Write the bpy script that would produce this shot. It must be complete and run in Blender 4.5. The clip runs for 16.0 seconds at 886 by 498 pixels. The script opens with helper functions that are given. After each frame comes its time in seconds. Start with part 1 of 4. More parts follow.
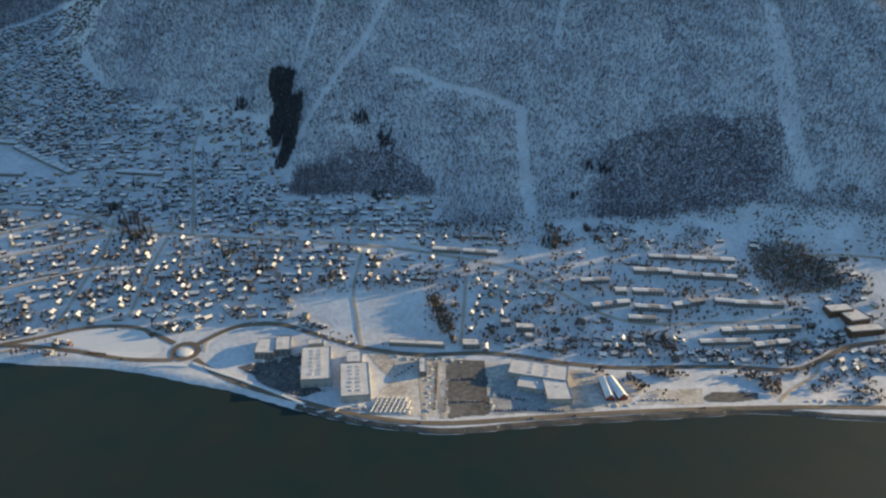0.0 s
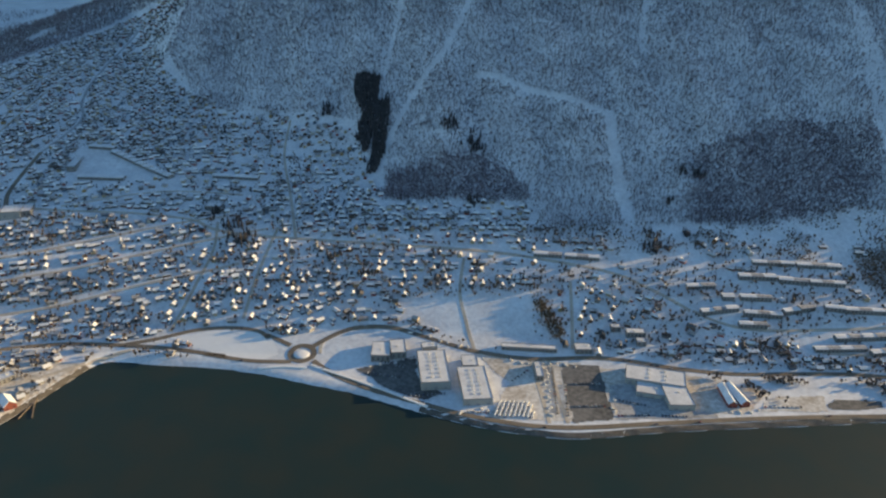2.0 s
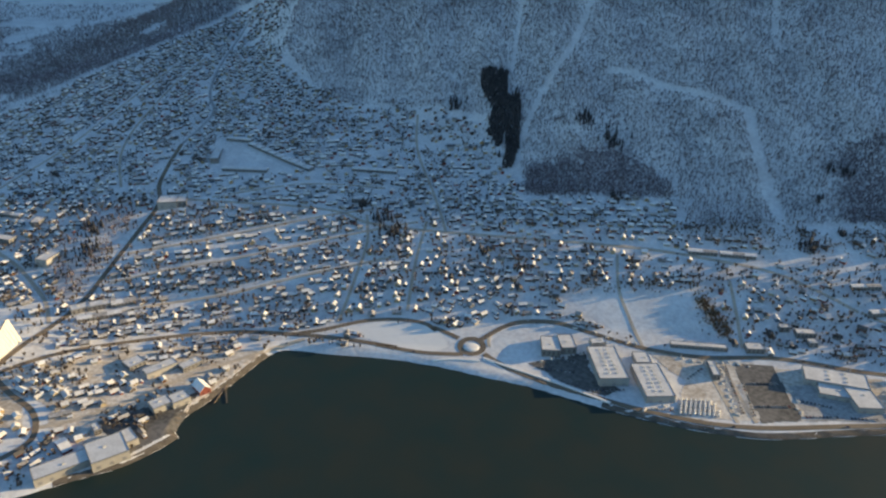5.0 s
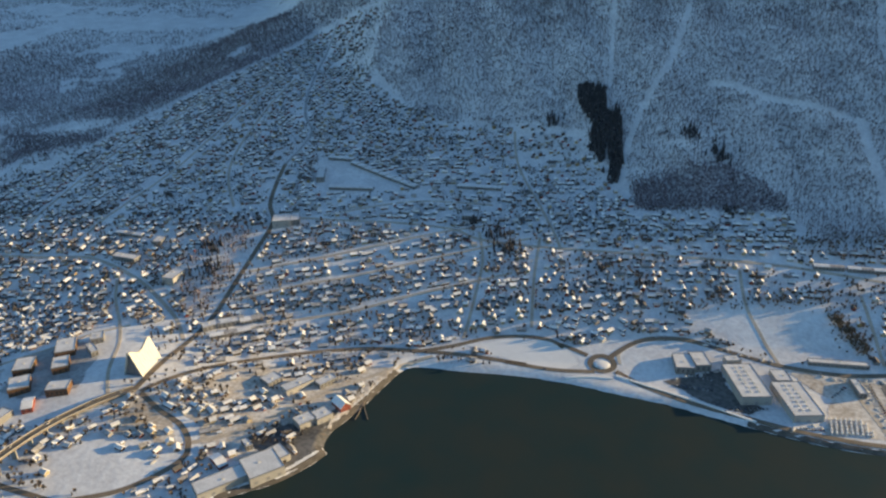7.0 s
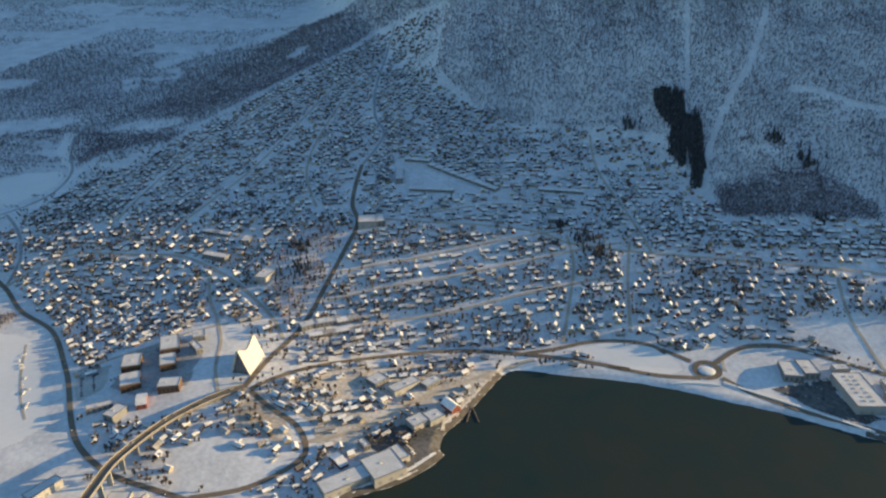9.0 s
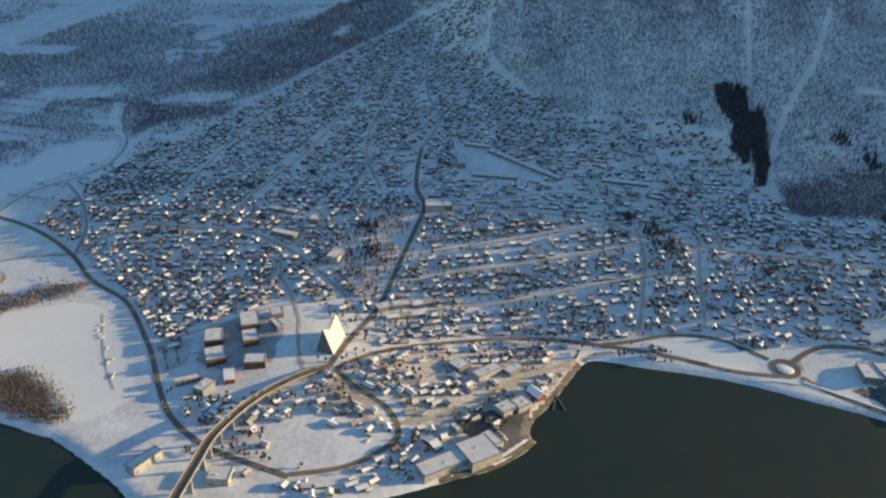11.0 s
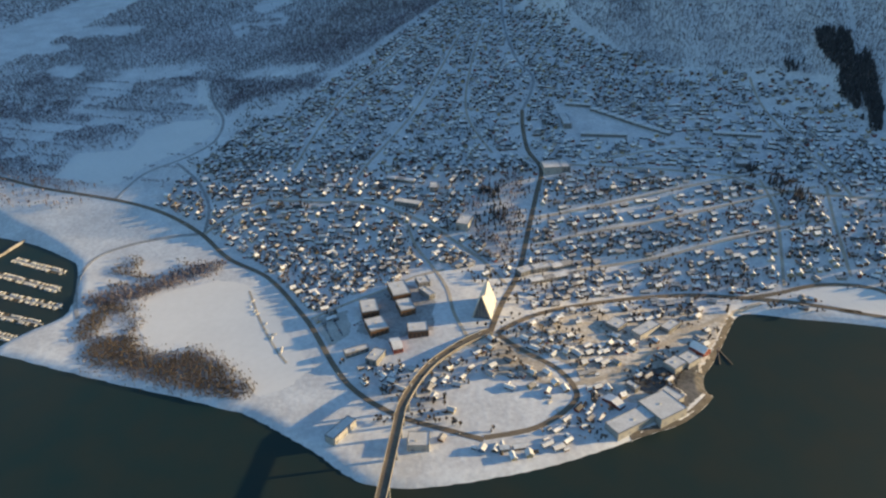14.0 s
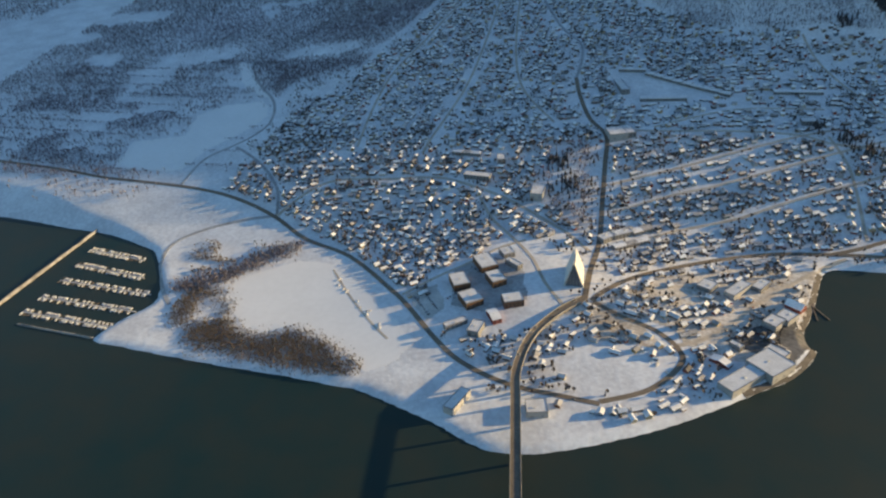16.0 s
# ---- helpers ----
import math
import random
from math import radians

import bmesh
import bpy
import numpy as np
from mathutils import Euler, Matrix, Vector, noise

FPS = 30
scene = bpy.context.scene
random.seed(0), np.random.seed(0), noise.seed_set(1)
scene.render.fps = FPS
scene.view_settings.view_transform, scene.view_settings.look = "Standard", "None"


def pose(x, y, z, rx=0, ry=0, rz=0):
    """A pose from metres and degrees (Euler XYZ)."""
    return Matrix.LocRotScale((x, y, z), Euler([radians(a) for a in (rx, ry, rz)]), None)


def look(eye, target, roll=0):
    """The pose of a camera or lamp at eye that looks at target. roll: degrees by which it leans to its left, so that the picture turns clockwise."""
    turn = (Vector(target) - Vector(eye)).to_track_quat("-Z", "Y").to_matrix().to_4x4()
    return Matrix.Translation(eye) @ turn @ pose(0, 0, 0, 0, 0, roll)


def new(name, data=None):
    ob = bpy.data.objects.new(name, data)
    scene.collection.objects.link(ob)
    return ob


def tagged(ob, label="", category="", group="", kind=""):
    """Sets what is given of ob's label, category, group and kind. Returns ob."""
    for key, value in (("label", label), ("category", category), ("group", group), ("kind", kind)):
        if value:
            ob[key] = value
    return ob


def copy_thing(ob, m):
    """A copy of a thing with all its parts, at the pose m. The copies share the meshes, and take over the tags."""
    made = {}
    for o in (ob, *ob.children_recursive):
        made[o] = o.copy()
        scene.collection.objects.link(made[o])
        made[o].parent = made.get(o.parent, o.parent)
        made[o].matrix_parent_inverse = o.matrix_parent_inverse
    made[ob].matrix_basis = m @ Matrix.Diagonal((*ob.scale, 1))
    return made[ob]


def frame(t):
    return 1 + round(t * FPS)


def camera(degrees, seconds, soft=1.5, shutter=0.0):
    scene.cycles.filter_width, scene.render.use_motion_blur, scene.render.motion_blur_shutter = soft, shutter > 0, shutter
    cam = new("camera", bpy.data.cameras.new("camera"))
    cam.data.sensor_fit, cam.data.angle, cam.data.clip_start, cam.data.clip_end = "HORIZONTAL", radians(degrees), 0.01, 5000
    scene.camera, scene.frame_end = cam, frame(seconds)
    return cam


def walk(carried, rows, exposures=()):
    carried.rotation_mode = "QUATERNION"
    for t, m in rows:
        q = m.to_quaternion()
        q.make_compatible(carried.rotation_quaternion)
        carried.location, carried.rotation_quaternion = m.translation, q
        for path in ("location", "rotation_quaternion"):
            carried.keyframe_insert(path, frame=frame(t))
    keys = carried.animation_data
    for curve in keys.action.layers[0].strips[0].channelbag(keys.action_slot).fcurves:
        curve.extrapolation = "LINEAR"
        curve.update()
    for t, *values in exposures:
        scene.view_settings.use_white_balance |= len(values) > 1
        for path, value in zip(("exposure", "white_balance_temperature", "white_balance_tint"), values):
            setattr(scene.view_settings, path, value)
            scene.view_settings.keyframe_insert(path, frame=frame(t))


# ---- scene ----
# The aircraft's straight, gently turning pass over the sound: seconds, place, turn.
cam = camera(62.285, 16.0, soft=2.3)
ROWS = [
    (0, 0, 0, 352.9, 65.014, -1.768, 0),
    (0.5, -18.76, -0.84, 352.85, 65.228, -1.852, 0.568),
    (1, -37.55, -1.81, 352.84, 65.244, -1.798, 1.233),
    (1.5, -56.36, -2.9, 352.85, 65.269, -1.578, 1.535),
    (2, -75.19, -4.11, 352.89, 65.256, -1.168, 1.998),
    (2.5, -94.04, -5.45, 352.96, 65.109, -0.888, 2.219),
    (3, -112.9, -6.91, 353.05, 64.947, -0.743, 2.762),
    (3.5, -131.77, -8.49, 353.18, 64.738, -0.769, 3.308),
    (4, -150.65, -10.19, 353.33, 64.637, -0.809, 4.185),
    (6.5, -245.12, -20.54, 354.54, 65.489, 0.298, 6.812),
    (7, -264.01, -22.98, 354.87, 65.95, 0.918, 7.958),
    (7.5, -282.9, -25.54, 355.23, 66.118, 1.472, 8.672),
    (8, -301.77, -28.22, 355.61, 66.396, 1.852, 9.431),
    (10.5, -395.94, -43.48, 358, 65.208, -1.404, 9.527),
    (11, -414.71, -46.9, 358.56, 64.811, -1.652, 10.258),
    (11.5, -433.46, -50.44, 359.16, 64.155, -1.236, 11.248),
    (12, -452.18, -54.1, 359.78, 63.746, -0.761, 11.68),
    (12.5, -470.87, -57.89, 360.44, 63.557, -1.1, 10.187),
    (13, -489.53, -61.8, 361.13, 63.37, -1.079, 9.385),
    (13.5, -508.16, -65.83, 361.84, 62.628, 0.14, 10.196),
    (14, -526.75, -69.98, 362.59, 61.847, 1.504, 10.226),
    (14.5, -545.29, -74.26, 363.36, 60.966, 2.13, 9.558),
    (15, -563.8, -78.66, 364.17, 60.366, 2.794, 9.487),
    (15.5, -582.27, -83.18, 365.01, 59.941, 3.108, 9.753),
    (16, -600.69, -87.82, 365.88, 59.854, 3.799, 9.113),
]
walk(cam, [(t, pose(x, y, z, rx, ry, rz)) for t, x, y, z, rx, ry, rz in ROWS], exposures=[(0.0, 1.24, 5800, 3), (16.0, 1.24, 5800, 3)])

# ---- light ----
SUN_AZ, SUN_EL = 18.9, 10.5  # degrees from +x towards +y, and above the horizon
world = bpy.data.worlds.new("winter_sky")
scene.world = world
world.use_nodes = True
sky = world.node_tree.nodes.new("ShaderNodeTexSky")
sky.sky_type = "NISHITA"
sky.sun_disc = False
sky.ozone_density = 2.0
sky.dust_density = 0.3
sky.sun_elevation = radians(SUN_EL)
sky.sun_rotation = radians(90 - SUN_AZ)
backg = world.node_tree.nodes["Background"]
world.node_tree.links.new(sky.outputs[0], backg.inputs[0])
backg.inputs[1].default_value = 0.08
sun_data = bpy.data.lights.new("sun", "SUN")
sun_data.energy, sun_data.angle, sun_data.color = 4.0, radians(0.6), (1.0, 0.66, 0.30)
sun = new("sun", sun_data)
toward = Vector((math.cos(radians(SUN_AZ)) * math.cos(radians(SUN_EL)), math.sin(radians(SUN_AZ)) * math.cos(radians(SUN_EL)), math.sin(radians(SUN_EL))))
sun.matrix_world = look(toward * 1500, (0, 0, 0))

# ---- materials ----
def material(name, color, rough=0.8, vary=0.25, scale=0.15, fine=2.0, second=None, metal=0.0, bump=0.0, spec=0.3, jitter=0.0):
    """A node material with broad and fine variation; jitter varies it from piece to piece."""
    m = bpy.data.materials.new(name)
    m.use_nodes = True
    nt = m.node_tree
    bsdf = nt.nodes["Principled BSDF"]
    bsdf.inputs["Roughness"].default_value = rough
    bsdf.inputs["Metallic"].default_value = metal
    bsdf.inputs["Specular IOR Level"].default_value = spec
    geo = nt.nodes.new("ShaderNodeNewGeometry")
    n1, n2 = nt.nodes.new("ShaderNodeTexNoise"), nt.nodes.new("ShaderNodeTexNoise")
    n1.inputs["Scale"].default_value, n2.inputs["Scale"].default_value = scale, fine
    n1.inputs["Detail"].default_value, n2.inputs["Detail"].default_value = 5.0, 3.0
    add = nt.nodes.new("ShaderNodeMath")
    add.operation = "MULTIPLY_ADD"
    add.inputs[1].default_value = 0.5
    half = nt.nodes.new("ShaderNodeMath")
    half.operation = "MULTIPLY"
    half.inputs[1].default_value = 0.5
    ramp = nt.nodes.new("ShaderNodeValToRGB")
    dark = second or tuple(c * (1 - vary) for c in color)
    ramp.color_ramp.elements[0].position, ramp.color_ramp.elements[1].position = 0.38, 0.62
    ramp.color_ramp.elements[0].color, ramp.color_ramp.elements[1].color = (*dark, 1), (*color, 1)
    for n in (n1, n2):
        nt.links.new(geo.outputs["Position"], n.inputs["Vector"])
    nt.links.new(n2.outputs["Fac"], half.inputs[0])
    nt.links.new(n1.outputs["Fac"], add.inputs[0])
    nt.links.new(half.outputs[0], add.inputs[2])
    nt.links.new(add.outputs[0], ramp.inputs[0])
    out = ramp.outputs[0]
    if jitter:
        hsv = nt.nodes.new("ShaderNodeHueSaturation")
        rng = nt.nodes.new("ShaderNodeMapRange")
        rng.inputs["To Min"].default_value, rng.inputs["To Max"].default_value = 1 - jitter, 1 + jitter
        nt.links.new(geo.outputs["Random Per Island"], rng.inputs["Value"])
        nt.links.new(rng.outputs[0], hsv.inputs["Value"])
        nt.links.new(out, hsv.inputs["Color"])
        out = hsv.outputs[0]
    nt.links.new(out, bsdf.inputs["Base Color"])
    if bump:
        b = nt.nodes.new("ShaderNodeBump")
        b.inputs["Strength"].default_value, b.inputs["Distance"].default_value = bump, 0.5
        nt.links.new(n2.outputs["Fac"], b.inputs["Height"])
        nt.links.new(b.outputs[0], bsdf.inputs["Normal"])
    return m


SNOW = material("snow_ground", (0.78, 0.79, 0.81), 0.75, 0.3, 0.03, 0.25, second=(0.58, 0.58, 0.60), bump=0.45)
ROOFSNOW = material("roof_snow", (0.79, 0.79, 0.80), 0.7, 0.25, 0.12, 0.8, jitter=0.22)
DUSTED = material("snow_dusted_roof", (0.48, 0.47, 0.47), 0.8, 0.5, 0.25, 1.2, second=(0.20, 0.19, 0.19), jitter=0.3)
DARKROOF = material("bare_dark_roof", (0.13, 0.125, 0.125), 0.8, 0.4, 0.15, 1.0, jitter=0.4)
TRODDEN = material("trodden_dirty_snow", (0.72, 0.69, 0.65), 0.85, 0.4, 0.045, 0.3, second=(0.40, 0.35, 0.29), bump=0.5)
# Grey of scraped snow on roads; on the school yard it paints shade.
SCRAPED_OR_SHADE = material("scraped_snow_or_shade_grey", (0.46, 0.46, 0.47), 0.85, 0.4, 0.05, 0.35, second=(0.27, 0.265, 0.265), bump=0.4)
ROAD = material("ploughed_road", (0.25, 0.205, 0.15), 0.85, 0.4, 0.05, 0.9, second=(0.14, 0.115, 0.09))
# Packed-snow tan raised lighter and warmer to paint sunlit streaks along streets.
STREET = material("street_snow_sunlit_tan", (0.60, 0.53, 0.43), 0.85, 0.3, 0.06, 0.7, second=(0.38, 0.33, 0.27))
VERGE = material("dirty_verge_snow", (0.62, 0.60, 0.57), 0.85, 0.3, 0.1, 0.8)
# Tone darkened to hold shadow over the yards as well as asphalt.
YARD = material("shade_darkened_gravel_yard", (0.20, 0.19, 0.18), 0.85, 0.4, 0.03, 0.3, second=(0.075, 0.075, 0.075))
ICE = material("packed_snow_field", (0.82, 0.81, 0.80), 0.6, 0.06, 0.02, 0.2)
WATER = material("fjord_water", (0.012, 0.030, 0.028), 0.5, 0.4, 0.004, 0.03, second=(0.026, 0.033, 0.025), bump=0.1, spec=0.22)
BIRCH = material("bare_birch", (0.27, 0.235, 0.25), 0.9, 0.4, 0.02, 0.3, jitter=0.3)
TWIG = material("brown_scrub", (0.25, 0.195, 0.14), 0.9, 0.4, 0.05, 0.4, jitter=0.3)
THICKET = material("thin_birch_twigs", (0.26, 0.225, 0.255), 0.9, 0.2, 0.02, 0.3, jitter=0.15)
FIR = material("dark_fir", (0.078, 0.076, 0.08), 0.9, 0.4, 0.1, 0.8, jitter=0.4)
FROST = material("frosted_birch", (0.50, 0.50, 0.53), 0.9, 0.4, 0.03, 0.4, jitter=0.3)
GARDEN = material("garden_branches", (0.21, 0.175, 0.15), 0.9, 0.4, 0.05, 0.5, jitter=0.45)
TRUNK = material("bark", (0.07, 0.055, 0.045), 0.9, 0.3, 0.2, 2.0)
PALEGLASS = material("gable_glazing", (0.11, 0.125, 0.15), 0.3, 0.25, 0.3, 1.5, spec=0.5)
GLASS = material("dark_window_glass", (0.03, 0.035, 0.045), 0.12, 0.3, 0.2, 1.0, spec=0.6)
METAL = material("grey_roof_unit", (0.35, 0.35, 0.36), 0.5, 0.25, 0.3, 2.0, metal=0.4)
CONCRETE = material("concrete", (0.38, 0.36, 0.33), 0.8, 0.25, 0.1, 1.2)
PALE = material("pale_coated_panel", (0.66, 0.63, 0.57), 0.6, 0.08, 0.1, 1.0)
STONE = material("rubble_stone", (0.16, 0.14, 0.12), 0.9, 0.5, 0.15, 1.0, jitter=0.3)
BREAKWATER = material("snowy_breakwater_stone", (0.40, 0.38, 0.35), 0.9, 0.5, 0.12, 0.9, second=(0.17, 0.155, 0.135))
TIMBER = material("weathered_timber", (0.26, 0.21, 0.16), 0.85, 0.35, 0.2, 1.5)
WALLS = {
    "white": material("white_clapboard", (0.46, 0.43, 0.38), 0.7, 0.12, 0.1, 1.5),
    "cream": material("cream_clapboard", (0.40, 0.34, 0.23), 0.7, 0.15, 0.1, 1.5),
    "brown": material("brown_stained_wood", (0.16, 0.09, 0.05), 0.75, 0.3, 0.1, 1.5),
    "red": material("red_painted_wood", (0.25, 0.075, 0.055), 0.75, 0.25, 0.1, 1.5),
    "grey": material("grey_render", (0.24, 0.235, 0.23), 0.75, 0.2, 0.1, 1.5),
    "blue": material("blue_grey_wood", (0.14, 0.19, 0.26), 0.75, 0.2, 0.1, 1.5),
    "ochre": material("ochre_wood", (0.38, 0.28, 0.14), 0.75, 0.2, 0.1, 1.5),
    "panel": material("pale_grey_cladding", (0.42, 0.405, 0.38), 0.6, 0.2, 0.1, 1.5),
    "dark": material("dark_timber", (0.10, 0.085, 0.075), 0.75, 0.3, 0.1, 1.5),
}
PAINTS = [material(n, c, 0.3, 0.1, 0.5, 3.0, spec=0.5) for n, c in (("white_paint", (0.7, 0.7, 0.7)), ("black_paint", (0.03, 0.03, 0.035)), ("silver_paint", (0.4, 0.41, 0.42)), ("red_paint", (0.3, 0.03, 0.03)), ("blue_paint", (0.05, 0.09, 0.2)))]
TYRE = material("tyre_rubber", (0.03, 0.03, 0.03), 0.9, 0.2, 1.0, 5.0)

# ---- the plan: shore, roads, clearings (metres, x along the flight, y inland) ----
SHORE = [(353, 462), (305, 465), (258, 468), (215, 462), (148, 454), (82, 445), (18, 434), (-24, 437), (-59, 444), (-95, 456), (-137, 472), (-161, 481), (-200, 491), (-236, 501), (-285, 508), (-327, 509), (-365, 511), (-379, 504), (-390, 479), (-397, 460), (-408, 434), (-419, 411), (-419, 395), (-415, 388), (-436, 360), (-463, 342), (-544, 294), (-637, 265), (-696, 292), (-752, 318), (-771, 322), (-820, 331), (-871, 338), (-924, 347), (-983, 358), (-1005, 364), (-995, 393), (-979, 430), (-1020, 505), (-1049, 525), (-1100, 547), (-1156, 559)]
ROADS = {}
ROADS["coast"] = [(365, 477), (287, 474), (218, 469), (149, 462), (83, 453), (18, 444), (-25, 445), (-69, 455), (-105, 468), (-144, 483), (-176, 501), (-197, 518)]
ROADS["loop_low"] = [(-215, 516), (-250, 515), (-291, 522), (-273, 520), (-322, 527), (-367, 529), (-418, 527), (-467, 514), (-513, 493), (-549, 469), (-574, 444), (-581, 433)]
ROADS["loop_up"] = [(-220, 537), (-243, 549), (-241, 545), (-253, 554), (-278, 557), (-308, 552), (-338, 539), (-367, 529)]
ROADS["east"] = [(-202, 535), (-181, 555), (-163, 563), (-133, 564), (-106, 555), (-80, 545), (-55, 537), (-11, 531), (43, 535), (77, 532), (115, 525), (162, 521), (211, 524), (260, 526), (308, 524), (338, 536), (371, 555), (410, 563)]
ROADS["park_loop"] = [(-193, 528), (-192, 544), (-172, 561)]
ROADS["spur"] = [(281, 481), (298, 498), (325, 517), (338, 536)]
ROADS["bridge"] = [(-587, 435), (-603, 420), (-616, 403), (-627, 383), (-634, 357), (-637, 326), (-635, 297)]
ROADS["avenue"] = [(-587, 435), (-582, 477), (-573, 528), (-569, 591), (-565, 655), (-563, 705), (-581, 747), (-592, 805), (-597, 852)]
ROADS["avenue_up"] = [(-597, 852), (-590, 903), (-592, 956), (-621, 1019), (-653, 1160), (-680, 1354), (-690, 1466)]
ROADS["northwest"] = [(-577, 316), (-601, 321), (-643, 331), (-680, 352), (-706, 379), (-739, 424), (-759, 448), (-813, 506), (-869, 536), (-912, 570), (-969, 601), (-1025, 621), (-1081, 633), (-1160, 645), (-1260, 668), (-1500, 705), (-2000, 770)]
ROADS["schoolroad"] = [(-746, 439), (-720, 464), (-692, 487), (-668, 512), (-642, 528)]
ROADS["valley"] = [(-581, 510), (-605, 544), (-640, 576), (-676, 602), (-729, 627), (-760, 631), (-797, 628), (-856, 627), (-882, 613), (-901, 590), (-912, 572)]
ROADS["river_road"] = [(-1050, 630), (-1043, 679), (-1017, 708), (-997, 735), (-988, 773), (-1007, 836), (-1052, 901), (-1088, 971), (-1098, 1022), (-1068, 1049), (-1038, 1108), (-1020, 1166), (-1015, 1222)]
ROADS["link"] = [(-912, 572), (-923, 610), (-942, 640), (-970, 672), (-1010, 706)]
ROADS["quay_lane"] = [(-961, 417), (-982, 444), (-1006, 485), (-1011, 525), (-983, 552), (-949, 566), (-918, 572)]
ROADS["field_path"] = [(-823, 482), (-794, 437), (-766, 400), (-746, 378)]
ROADS["back"] = [(-603, 422), (-621, 455), (-635, 496), (-656, 533), (-679, 567), (-694, 598)]
ROADS["loop"] = [(-580, 432), (-557, 416), (-532, 402), (-517, 383), (-516, 364), (-541, 334), (-577, 318)]
ROADS["quay"] = [(-516, 385), (-498, 394), (-474, 413), (-451, 442), (-412, 480), (-376, 511), (-355, 523)]
ROADS["turist"] = [(140, 596), (105, 624), (74, 643), (19, 657), (-67, 670), (-301, 683), (-362, 705), (-425, 714), (-489, 715), (-542, 717)]
ROADS["st_a"] = [(-561, 620), (-469, 657), (-418, 679), (-376, 696), (-326, 714)]
ROADS["st_b"] = [(-559, 578), (-503, 604), (-454, 621), (-404, 642), (-330, 673), (-277, 693)]
ROADS["st_c"] = [(-563, 520), (-513, 549), (-489, 560), (-442, 575), (-394, 597), (-343, 617), (-292, 638)]
ROADS["cross_a"] = [(-331, 549), (-326, 599), (-323, 655), (-331, 701)]
ROADS["cross_b"] = [(-270, 568), (-270, 633), (-266, 695)]
ROADS["cross_c"] = [(-60, 540), (-68, 576), (-74, 610), (-71, 657)]
ROADS["cross_d"] = [(26, 545), (29, 579), (32, 629)]
ROADS["cross_e"] = [(-244, 678), (-265, 755), (-297, 865), (-306, 944)]
ROADS["up_a"] = [(-510, 724), (-415, 764), (-321, 762)]
ROADS["up_b"] = [(-768, 672), (-736, 845), (-724, 1016), (-718, 1182)]
ROADS["up_c"] = [(-848, 686), (-848, 853), (-810, 1008), (-775, 1176)]
ROADS["up_d"] = [(-622, 737), (-667, 837), (-683, 978), (-689, 1186)]
ROADS["st_r1"] = [(142, 596), (164, 583), (199, 576), (272, 580), (342, 586)]
ROADS["st_r2"] = [(244, 552), (289, 551), (339, 564)]
ROADS["st_r3"] = [(363, 670), (410, 674), (460, 671)]
ROADS["st_r4"] = [(343, 618), (373, 625), (405, 634)]
ROADS["dirt"] = [(-10, 528), (-7, 493), (-3, 448)]
ROADS["dirt_b"] = [(4, 529), (7, 486), (11, 449)]
AREAS = {}
AREAS["field"] = [(-920, 445), (-905, 470), (-863, 499), (-826, 491), (-787, 451), (-751, 408), (-722, 376), (-733, 351), (-753, 336), (-783, 362), (-831, 388), (-866, 374), (-902, 416)]
AREAS["brush"] = [(-857, 370), (-830, 386), (-799, 369), (-758, 340), (-774, 330), (-824, 341), (-866, 351), (-911, 360), (-928, 376), (-922, 389), (-897, 399), (-873, 378)]
AREAS["brush_b"] = [(-988, 485), (-970, 523), (-948, 546), (-908, 540), (-884, 528), (-936, 487), (-972, 462)]
AREAS["brush_left"] = [(-956, 413), (-956, 448), (-918, 440), (-893, 403), (-895, 395), (-917, 433), (-939, 429), (-931, 399), (-930, 378)]
AREAS["hedge"] = [(-976, 449), (-931, 477), (-904, 513), (-867, 530), (-865, 520), (-892, 498), (-923, 457), (-964, 435)]
AREAS["fir"] = [(-224, 995), (-190, 974), (-173, 932), (-170, 856), (-181, 817), (-192, 831), (-196, 863), (-210, 886), (-206, 921), (-222, 960)]
AREAS["oval"] = [(-328, 541), (-298, 550), (-263, 553), (-239, 546), (-228, 525), (-245, 513), (-273, 516)]
AREAS["snowfield"] = [(-139, 600), (-88, 613), (8, 620), (14, 559), (-30, 539), (-55, 542), (-103, 565)]
AREAS["cut_a"] = [(-175, 840), (-145, 926), (-105, 997), (-72, 1093)]
AREAS["cut_b"] = [(-183, 974), (-177, 1060), (-171, 1153)]
AREAS["cut_c"] = [(-59, 953), (-11, 930), (53, 901), (102, 884)]
AREAS["cut_d"] = [(102, 884), (101, 830), (102, 782), (104, 720), (98, 664)]
AREAS["cut_e"] = [(452, 1046), (438, 944), (420, 848), (412, 770)]
AREAS["cut_f"] = [(174, 1077), (157, 1010), (158, 979)]
AREAS["thicket"] = [(190, 829), (325, 870), (411, 864), (397, 793), (355, 756), (248, 721), (170, 723)]
AREAS["thicket_b"] = [(-166, 816), (-48, 833), (0, 775), (-6, 757), (-163, 762)]
AREAS["knoll"] = [(320, 681), (370, 690), (409, 644), (396, 628), (354, 618), (318, 640)]
AREAS["riverwood"] = [(-1097, 1008), (-1024, 977), (-974, 963), (-905, 945), (-897, 908), (-936, 895), (-984, 882), (-1015, 895), (-1059, 943)]
AREAS["ridgewood"] = [(-1101, 1142), (-993, 1127), (-933, 1130), (-863, 1175), (-835, 1260), (-790, 1420), (-775, 1340), (-815, 1210), (-850, 1084), (-885, 1047), (-924, 1016), (-1006, 1038), (-1060, 1111)]
AREAS["farwood"] = [(-1316, 1145), (-1263, 1277), (-1167, 1267), (-1140, 1161), (-1190, 1104), (-1249, 1051)]
